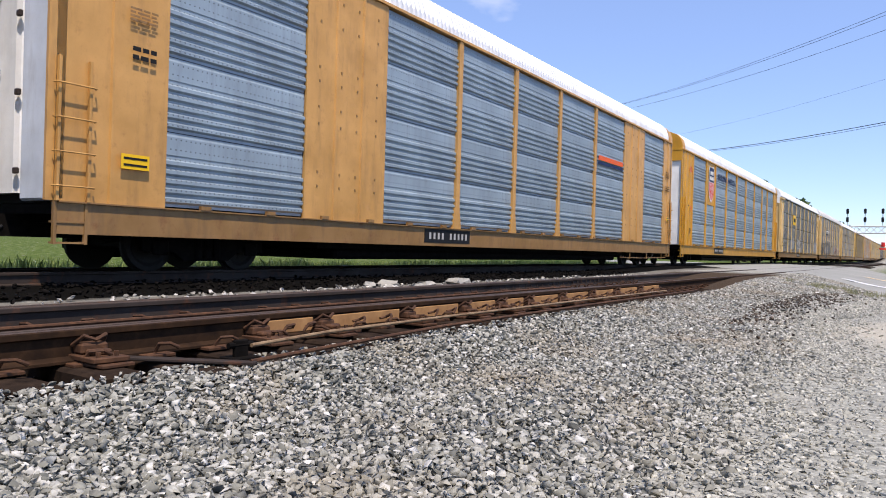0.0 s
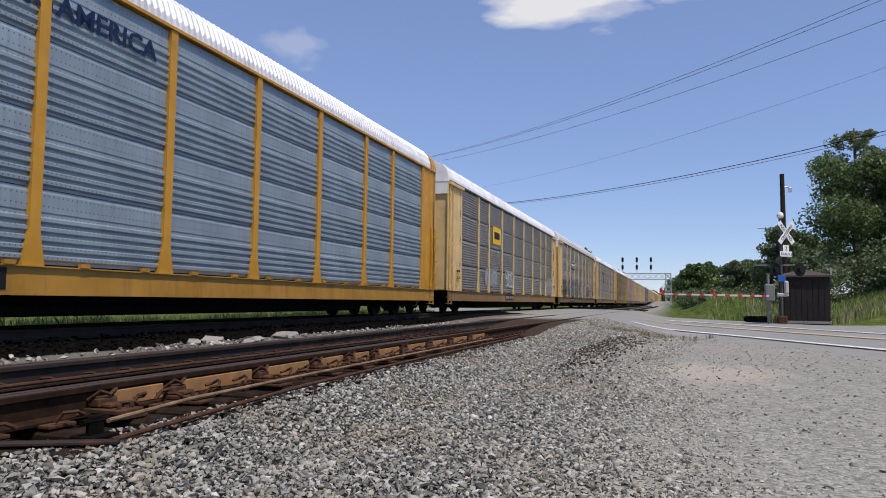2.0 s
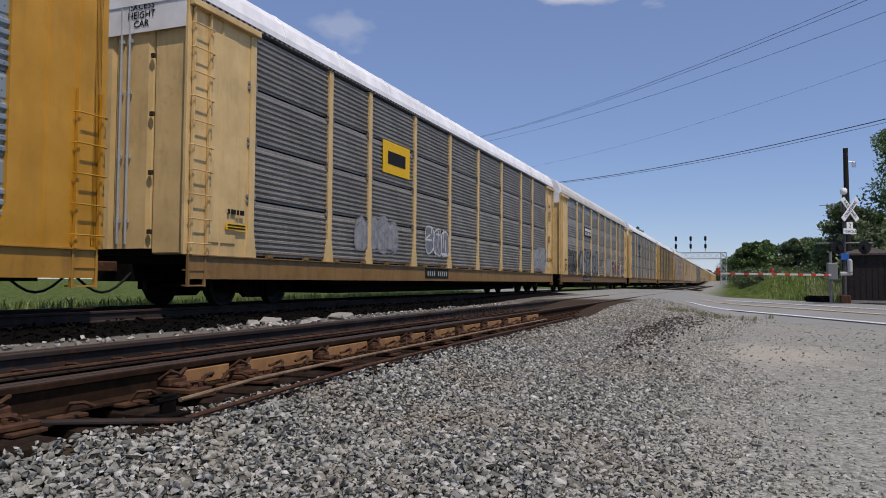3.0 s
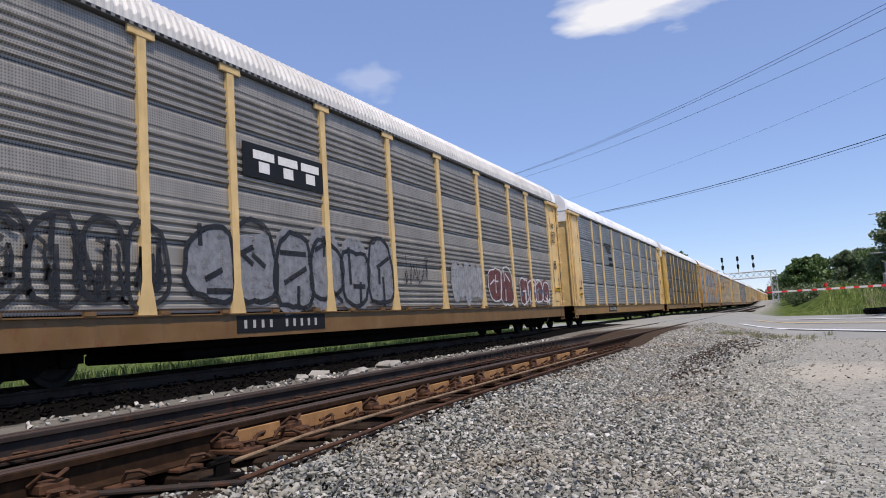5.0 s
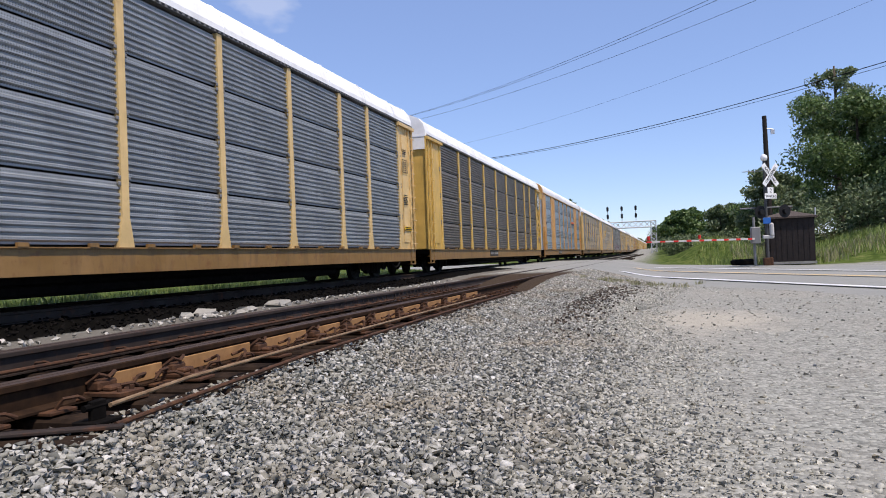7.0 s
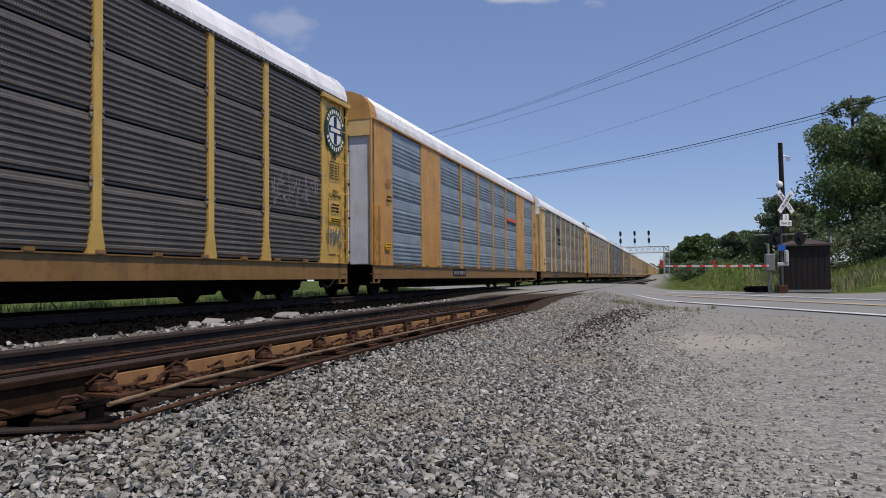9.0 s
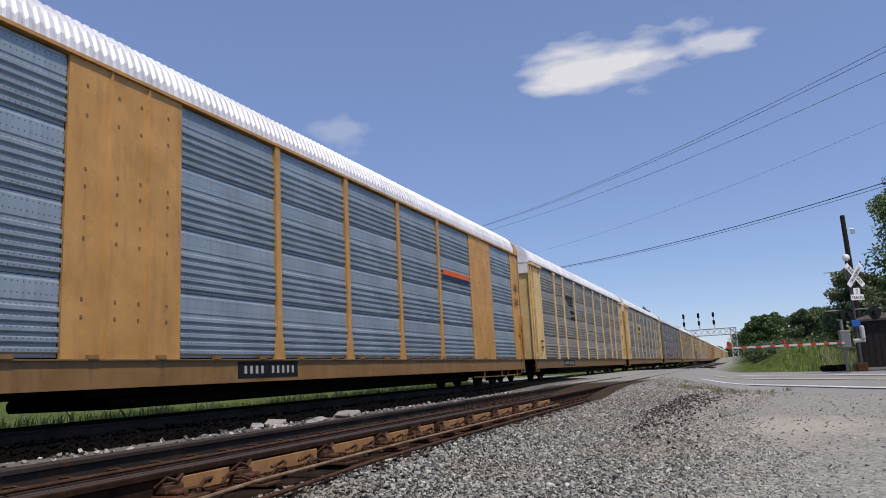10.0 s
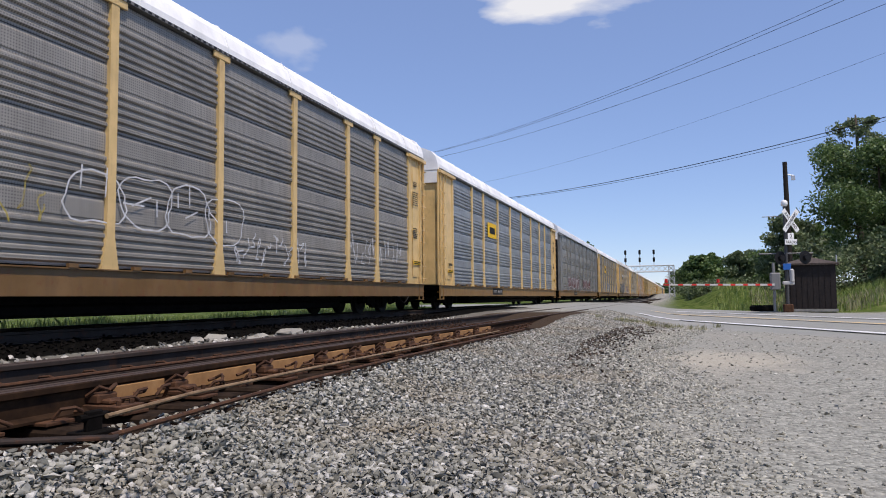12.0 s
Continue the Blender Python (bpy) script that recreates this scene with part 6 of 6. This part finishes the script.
def hut():
    h = thing("signal_hut", "dark brown trackside signal hut with low pitched roof", "hut", at=pose(6.72, 38.0, -0.33, 0, 0, -8))
    bm = bmesh.new(); block(bm, -1.05, 1.05, -1.0, 1.0, 0.12, 2.12)
    part("hut_wall", bm, HUT_PAINT, h, "dark brown boarded wall")
    for i in range(9):
        bm = bmesh.new(); block(bm, -1.05 + 0.233 * i + 0.012, -1.05 + 0.233 * (i + 1) - 0.012, -1.022, -1.0025, 0.12, 2.1)
        part("wall_board", bm, HUT_PAINT, h)
    bm = bmesh.new()
    a = [bm.verts.new((sx * 1.18, sy * 1.15, 2.12)) for sx, sy in ((-1, -1), (1, -1), (1, 1), (-1, 1))]
    b = [bm.verts.new((sx * 1.18, sy * 1.15, 2.20)) for sx, sy in ((-1, -1), (1, -1), (1, 1), (-1, 1))]
    t = [bm.verts.new((sx * 0.12, sy * 0.12, 2.50)) for sx, sy in ((-1, -1), (1, -1), (1, 1), (-1, 1))]
    for u, v in ((a, b), (b, t)):
        for i in range(4):
            bm.faces.new((u[i], u[(i + 1) % 4], v[(i + 1) % 4], v[i]))
    bm.faces.new(a[::-1]); bm.faces.new(t)
    part("hut_roof", bm, HUT_ROOF, h, "low hipped brown roof")
    bm = bmesh.new(); lathe(bm, [(2.45, 0.16), (2.62, 0.16), (2.66, 0.22), (2.72, 0.05)], "z", 12)
    part("roof_vent", bm, HUT_ROOF, h)
    bm = bmesh.new(); block(bm, -1.1, 1.1, -1.05, 1.05, 0, 0.115)
    part("hut_base", bm, rough_stuff("concrete_base", [(0.3, (0.22, 0.21, 0.19)), (0.7, (0.34, 0.33, 0.30))], 12), h, "concrete base slab")
    bm = bmesh.new(); tube(bm, [(1.1, -1.0, 2.1), (1.1, -1.0, 2.55)], 0.03, 8)
    part("vent_pipe", bm, GALV, h)
    cab = thing("relay_case", "small dark tarpaulin-covered case on the ground", "case", at=pose(4.5, 36.6, -0.3, 0, 0, 20))
    bm = bmesh.new(); block(bm, -0.5, 0.5, -0.3, 0.3, 0, 0.28, 0.08)
    part("case_body", bm, BLACK_STEEL, cab)


hut()


def utility_pole(x, y, top, lean, arms=True):
    p = thing("utility_pole", "weathered dark wooden utility pole", "utility pole", at=pose(x, y, -0.3))
    bm = bmesh.new(); tube(bm, [(0, 0, 0), (lean * 0.5, 0, top * 0.5), (lean, 0, top)], 0.17, 12, 0.12)
    part("pole_shaft", bm, POLE_WOOD, p)
    bm = bmesh.new(); tube(bm, [(lean * 0.95, 0, top - 0.7), (lean * 0.95 + 0.45, 0, top - 0.8)], 0.03, 6)
    block(bm, lean + 0.3, lean + 0.5, -0.05, 0.05, top - 1.05, top - 0.8)
    part("pole_bracket", bm, GALV, p)
    return p


utility_pole(6.85, 44.8, 8.2, -0.08)


def gantry():
    g = thing("signal_bridge", "distant galvanised lattice signal bridge over the tracks", "signal bridge", at=pose(-0.9, 150, -0.45))
    def lattice(name, a, b, w, n, label):
        bm = bmesh.new()
        a, b = Vector(a), Vector(b)
        d = (b - a).normalized()
        u = Vector((0, 1, 0)); v = d.cross(u)
        cs = [(u * sx + v * sy) * w / 2 for sx, sy in ((-1, -1), (1, -1), (1, 1), (-1, 1))]
        for c in cs:
            tube(bm, [a + c, b + c], 0.10, 5)
        for i in range(n):
            p, q = a + (b - a) * i / n, a + (b - a) * (i + 1) / n
            for j in range(4):
                s = 1 if i % 2 else 0
                tube(bm, [p + cs[(j + s) % 4], q + cs[(j + 1 - s) % 4]], 0.055, 4)
        return part(name, bm, GALV, g, label)
    lattice("bridge_beam", (-14.5, 0, 6.3), (1.2, 0, 6.3), 1.2, 14, "lattice beam")
    lattice("bridge_leg", (0.7, 0, -0.4), (0.7, 0, 6.9), 1.0, 7, "lattice leg")
    lattice("bridge_leg", (-14.2, 0, -0.4), (-14.2, 0, 6.9), 1.0, 7, "lattice leg")
    for x in (-8.0, -5.25, -2.55):
        bm = bmesh.new(); tube(bm, [(x, 0, 6.9), (x, 0, 10.1)], 0.07, 6)
        sp = part("signal_post", bm, GALV, g)
        for z in (8.1, 9.6):
            bm = bmesh.new(); block(bm, x - 0.22, x + 0.22, -0.3, 0.0, z - 0.45, z + 0.45, 0.10)
            for q in (-0.3, 0.05, 0.38):
                lathe(bm, [(0, 0.1), (0.1, 0.1)], "x", 8, (x, -0.33, z + q))
            part("signal_head", bm, BLACK_PAINT, sp, "black signal head")
    return g


gantry()


def cable(name, a, b, sag, r, label, ext=1.2):
    a, b = Vector(a), Vector(b)
    d = b - a
    pts = []
    for i in range(41):
        t = -ext + (1 + 2 * ext) * i / 40
        p = a + d * t
        p.z += sag * ((t - 0.5) ** 2 - 0.25)
        pts.append(p)
    bm = bmesh.new(); tube(bm, pts, r, 5)
    return tagged(new(name, finish(name, bm, WIRE)), label, "cable", "overhead cables")


cable("overhead_cable", (-15.0, 70, 10.20), (13.2, 45, 10.36), 2.2, 0.026, "thick black overhead cable")
cable("overhead_cable", (-15.0, 70, 10.10), (13.2, 45, 10.14), 2.2, 0.014, "thin black overhead cable below it")
cable("overhead_cable", (-15.3, 48, 10.55), (7.0, 28, 10.76), 1.96, 0.009, "thin dark overhead wire strung across")
cable("overhead_cable", (-15.3, 48.2, 10.65), (7.0, 28, 10.94), 1.96, 0.009, "thin dark overhead wire strung across")
cable("overhead_cable", (-15.0, 50, 10.70), (9.0, 29.3, 11.05), 1.98, 0.009, "thin dark overhead wire strung across")
cable("overhead_cable", (-15.0, 62, 10.60), (10.5, 35, 11.00), 2.15, 0.006, "faint thin dark overhead wire")


def tree(x, y, height, spread, seed, leaf, label, leaves=9000, size=0.16, low=0.12, open_crown=False, lean=0.0):
    """A tapered trunk with forking limbs; leaf clumps sit round the limb ends, so that the outline is uneven and has gaps."""
    rng = random.Random(seed)
    t = thing("tree", label, "tree", "trees beside the railway", at=pose(x, y, ground_z(x, y) - 0.1))
    bm = bmesh.new()
    ends = []
    top = Vector((lean, 0, height * 0.88))
    trunk = [Vector((lean * k / 5 + rng.uniform(-0.1, 0.1), rng.uniform(-0.1, 0.1), height * 0.88 * k / 5)) for k in range(6)]
    tube(bm, trunk, 0.022 * height, 8, 0.004 * height)
    limbs = 16 if not open_crown else 20
    for i in range(limbs):
        f = low + (0.95 - low) * (i + rng.random()) / limbs
        k = min(4, int(f * 5)); fr = f * 5 - k
        base = trunk[k].lerp(trunk[k + 1], fr)
        ang = i * 2.4 + rng.uniform(-0.4, 0.4)
        prof = (1 - ((f - 0.42) / 0.62) ** 2) if f > 0.42 else 0.72 + 0.28 * f / 0.42
        reach = spread * max(0.25, prof) * rng.uniform(0.7, 1.1)
        end = base + Vector((math.cos(ang) * reach, math.sin(ang) * reach, reach * rng.uniform(0.15, 0.55)))
        mid = base.lerp(end, 0.5) + Vector((0, 0, -0.05 * reach))
        tube(bm, [base, mid, end], 0.008 * height * (1.1 - f), 5, 0.012)
        ends.append((end, reach)); ends.append((base.lerp(end, 0.62), reach))
        for j in range(3):
            q = base.lerp(end, rng.uniform(0.45, 0.9))
            e2 = q + Vector((rng.uniform(-1, 1), rng.uniform(-1, 1), rng.uniform(-0.2, 0.8))) * reach * 0.42
            tube(bm, [q, e2], 0.003 * height, 4, 0.006)
            ends.append((e2, reach * 0.8))
    part("trunk", bm, BARK, t, "tapered trunk with limbs", True)
    r2 = np.random.default_rng(seed)
    idx = r2.integers(0, len(ends), leaves)
    cen = np.array([tuple(e[0]) for e in ends])[idx]
    rad = np.array([0.34 * e[1] + 0.25 for e in ends])[idx] * (0.75 if open_crown else 1.0)
    off = r2.normal(size=(leaves, 3)); off /= np.linalg.norm(off, axis=1)[:, None]
    off *= (r2.random(leaves) ** 0.5 * rad)[:, None] * np.array([1, 1, 0.75])
    c = cen + off
    u = r2.normal(size=(leaves, 3)); u /= np.linalg.norm(u, axis=1)[:, None]
    v = np.cross(u, r2.normal(size=(leaves, 3))); v /= np.linalg.norm(v, axis=1)[:, None]
    s = size * r2.uniform(0.6, 1.3, (leaves, 1))
    quad = np.stack([c - u * s, c - v * s * 0.55, c + u * s, c + v * s * 0.55], 1).reshape(-1, 3)
    me = bpy.data.meshes.new("crown")
    me.vertices.add(len(quad)); me.vertices.foreach_set("co", quad.ravel())
    me.loops.add(len(quad)); me.loops.foreach_set("vertex_index", np.arange(len(quad), dtype=np.int32))
    me.polygons.add(leaves); me.polygons.foreach_set("loop_start", np.arange(0, len(quad), 4, dtype=np.int32))
    me.update(calc_edges=True)
    me.materials.append(leaf)
    part("crown", me, None, t, "uneven crown of small leaves")
    return t


tree(14.6, 58, 10.8, 4.5, 1, LEAF, "large dark green leafy tree behind the signal hut", 40000, 0.12)
tree(19.4, 56, 11.3, 4.5, 2, LEAF, "large dark green leafy tree beside the road", 34000, 0.125)
tree(10.2, 68, 7.4, 2.5, 3, LEAF_PALE, "smaller pale green tree at the wood's edge", 9000, 0.17)
tree(15.6, 69, 16.6, 3.6, 4, LEAF_PALE, "tall thin-crowned tree with bare twigs", 6500, 0.15, 0.4, True)
tree(25.39, 60, 13, 5.0, 5, LEAF, "large dark green leafy tree beside the road", 18000, 0.18)
tree(29.31, 74, 14, 5.5, 15, LEAF, "large dark green leafy tree", 12000, 0.22)
tree(23.2, 92, 9.5, 4.2, 17, LEAF_PALE, "pale green tree at the wood's edge", 8000, 0.22, 0.05)
tree(14.75, 84, 7.0, 3.2, 16, LEAF, "dark green leafy tree at the wood's edge", 9000, 0.2)
tree(4.2, 120, 7.0, 2.8, 6, LEAF, "distant rounded green tree", 8000, 0.25, 0.05)
tree(9.4, 112, 6.6, 2.3, 7, LEAF_PALE, "distant rounded pale green tree", 8000, 0.25, 0.05)
tree(13.2, 105, 5.6, 2.8, 8, LEAF, "distant rounded green tree", 7000, 0.25, 0.05)
tree(6.44, 135, 6.5, 4, 9, LEAF, "distant rounded green tree", 6000, 0.3, 0.05)
tree(-26.15, 150, 18.5, 6.0, 10, LEAF, "tall green tree beyond the train", 10000, 0.35, 0.1)
tree(-21.24, 165, 15.5, 6.0, 11, LEAF, "tall green tree beyond the train", 10000, 0.35, 0.1)
tree(-26.75, 84, 18.2, 3.6, 12, LEAF_PALE, "tall thin-crowned tree beyond the train", 3500, 0.16, 0.4, True)
for i, (tx, ty, th) in enumerate([(-5, 520, 9), (7, 480, 9), (15, 430, 9), (-15, 600, 11), (24, 400, 10), (0, 650, 11), (4, 330, 9), (-17, 240, 12), (-22, 260, 14), (-30, 250, 15), (-19, 300, 11), (2, 260, 9), (10, 240, 9), (20, 200, 10), (28, 170, 11), (38, 150, 12), (36, 110, 13)]):
    tree(tx, ty, th, th * 0.45, 60 + i, LEAF, "far hazy green tree on the horizon", 4000, 0.55, 0.05)


for i, (tx, ty, th) in enumerate([(3.2, 72, 1.6), (4.6, 84, 2.2), (2.6, 98, 2.0), (3.6, 125, 3.0), (2.0, 160, 4.0), (6.5, 66, 1.8), (9.6, 53, 2.6), (12.2, 55, 3.0), (15.0, 54, 3.0), (18.0, 55, 3.0), (21.5, 54, 3.2)]):
    tree(tx, ty, th, th * 0.9, 90 + i, LEAF_PALE, "low leafy green shrub beside the railway", 2500, 0.12, 0.02)


def blades(name, spots, mat, seed, low, high, label, wide=0.012):
    rng = np.random.default_rng(seed)
    p = np.array(spots)
    n = len(p)
    h = rng.uniform(low, high, n)
    a = rng.uniform(0, 2 * np.pi, n)
    side = np.stack([np.cos(a), np.sin(a), 0 * a], -1) * wide * (h / high)[:, None]
    bend = np.stack([rng.normal(0, 0.22, n), rng.normal(0, 0.22, n), np.ones(n)], -1) * h[:, None]
    mid = p + bend * np.array([0.35, 0.35, 0.6])
    v = np.stack([p - side, p + side, mid + side * 0.8, p + bend, mid - side * 0.8], 1).reshape(-1, 3)
    me = bpy.data.meshes.new(name)
    me.vertices.add(len(v)); me.vertices.foreach_set("co", v.ravel())
    me.loops.add(len(v)); me.loops.foreach_set("vertex_index", np.arange(len(v), dtype=np.int32))
    me.polygons.add(n); me.polygons.foreach_set("loop_start", np.arange(0, len(v), 5, dtype=np.int32))
    me.update(calc_edges=True)
    me.materials.append(mat)
    return tagged(new(name, me), label, "grass", kind="stuff")


def grasses():
    rng = random.Random(3)
    def scatter(n, test):
        out = []
        while len(out) < n:
            x, y = rng.uniform(-18, 30), rng.uniform(0, 75)
            if test(x, y):
                out.append((x, y, ground_z(x, y) - 0.01))
        return out
    patch = lambda x, y, s: noise.noise((x * s, y * s, 2))
    on_road = lambda x, y: abs((Vector((x, y, 0)) - ROAD_MID).dot(ROAD_SIDE)) < 6.8
    blades("grass", scatter(26000, lambda x, y: y > 38 and x > 2.5 + 0.04 * (y - 38) and not on_road(x, y) and patch(x, y, 0.25) > -0.25), GRASS_BLADES, 1, 0.15, 0.5, "tall unmown green grass on the bank", 0.03)
    blades("grass", scatter(12000, lambda x, y: y > 39 and x > 5 and not on_road(x, y) and patch(x, y, 0.2) > 0.0), DRY_BLADES, 2, 0.25, 0.6, "dry straw-coloured tall grass on the bank", 0.025)
    blades("grass", scatter(32000, lambda x, y: -18 < x < -11.4 and y < 40 and not on_road(x, y) and patch(x, y, 0.5) > -0.1), GRASS_BLADES, 3, 0.08, 0.36, "short green weeds beyond the tracks", 0.012)
    tufts = [(0.1 + rng.gauss(0, 0.55), 19.6 + rng.gauss(0, 0.5)) for _ in range(26)]
    blades("weeds", [(x + rng.gauss(0, 0.06), y + rng.gauss(0, 0.06), ground_z(x, y) - 0.01) for x, y in tufts for _ in range(34)], DRY_BLADES, 4, 0.05, 0.16, "small dry weeds at the edge of the ballast", 0.008)


grasses()


def switch_stones():
    """Pale broken concrete lumps lying between the two tracks."""
    rng = random.Random(8)
    for x, y, s in ((-5.75, 9.55, 0.17), (-5.45, 10.2, 0.15), (-5.6, 8.9, 0.10), (-5.5, 11.3, 0.2), (-5.3, 9.0, 0.08), (-5.2, 9.6, 0.09)):
        bm = bmesh.new()
        block(bm, -s, s, -s * 0.8, s * 0.8, -0.08, s * 0.32, 0.05)
        for v in bm.verts:
            v.co += Vector((rng.uniform(-0.04, 0.04), rng.uniform(-0.04, 0.04), rng.uniform(-0.03, 0.03)))
        o = new("concrete_lump", finish("concrete_lump", bm, STONE_PALE))
        o.matrix_world = pose(x, y, -0.13, 0, 0, rng.uniform(0, 90))
        tagged(o, "pale broken concrete block lying between the tracks", "concrete block", "concrete lumps")


switch_stones()


def cloud(direction, width, height, seed, strength):
    """A far cloud: a sheet whose ragged edge is cut by noise."""
    m, n, l, b = nodes_of("cloud_vapour")
    n.remove(b)
    co = n.new("ShaderNodeTexCoord")
    mp = n.new("ShaderNodeMapping"); mp.inputs["Location"].default_value = (-0.5, -0.5, 0); mp.inputs["Scale"].default_value = (1, 1, 0)
    l.new(co.outputs["Generated"], mp.inputs[0])
    ln = n.new("ShaderNodeVectorMath"); ln.operation = "LENGTH"
    l.new(mp.outputs[0], ln.inputs[0])
    no = n.new("ShaderNodeTexNoise"); no.noise_dimensions = "4D"
    no.inputs["Scale"].default_value, no.inputs["Detail"].default_value, no.inputs["W"].default_value = 3.2, 7, seed
    l.new(co.outputs["Generated"], no.inputs[0])
    sm = n.new("ShaderNodeMath"); sm.operation = "MULTIPLY_ADD"; sm.inputs[1].default_value = -1.15
    l.new(ln.outputs["Value"], sm.inputs[0]); l.new(no.outputs[0], sm.inputs[2])
    fac = stepped(n, l, sm.outputs[0], 0.06, 0.36, strength)
    em = n.new("ShaderNodeEmission"); em.inputs["Color"].default_value = (0.88, 0.94, 1.0, 1); em.inputs["Strength"].default_value = 0.95
    tr = n.new("ShaderNodeBsdfTransparent")
    mx = n.new("ShaderNodeMixShader")
    l.new(fac, mx.inputs[0]); l.new(tr.outputs[0], mx.inputs[1]); l.new(em.outputs[0], mx.inputs[2])
    l.new(mx.outputs[0], n["Material Output"].inputs["Surface"])
    d = Vector(direction).normalized()
    bm = bmesh.new()
    vs = [bm.verts.new((x, y, 0)) for x, y in ((-1, -1), (1, -1), (1, 1), (-1, 1))]
    bm.faces.new(vs)
    o = new("cloud", finish("cloud", bm, m))
    up = Vector((0, 0, 1)); right = d.cross(up).normalized(); top = right.cross(d)
    D = 2600
    o.matrix_world = Matrix(((right.x * width * D, top.x * height * D, -d.x, d.x * D), (right.y * width * D, top.y * height * D, -d.y, d.y * D), (right.z * width * D, top.z * height * D, -d.z, d.z * D), (0, 0, 0, 1)))
    o.visible_shadow = False
    return tagged(o, "small white fair-weather cloud in a blue sky", "cloud", kind="structure")


cloud((-0.14, 1, 0.421), 0.15, 0.046, 1.7, 0.95)
cloud((0.012, 1, 0.422), 0.075, 0.026, 3.4, 0.65)
cloud((-0.56, 1, 0.398), 0.06, 0.035, 4.2, 0.25)
cloud((-0.015, 1, 0.452), 0.03, 0.018, 6.1, 0.3)


# ---------------------------------------------------------------- what moves
def motions():
    """The wagons run by at a nearly steady speed; the wheels of the wagons that come near turn with them."""
    for k, w in enumerate(TRAIN):
        walk(w, [(t, Matrix.Translation((0, lag, 0)) @ train_place(k, t)) for t, lag in LAG])
    step = 1 / 30
    for w in TRAIN[1:10]:
        for tk in w.children:
            if tk.name.startswith("truck"):
                for ws in tk.children:
                    x, y, z = ws.location
                    walk(ws, [(f * step, pose(x, y, z, math.degrees(TRAIN_SPEED * f * step / 0.40))) for f in range(361)])


motions()
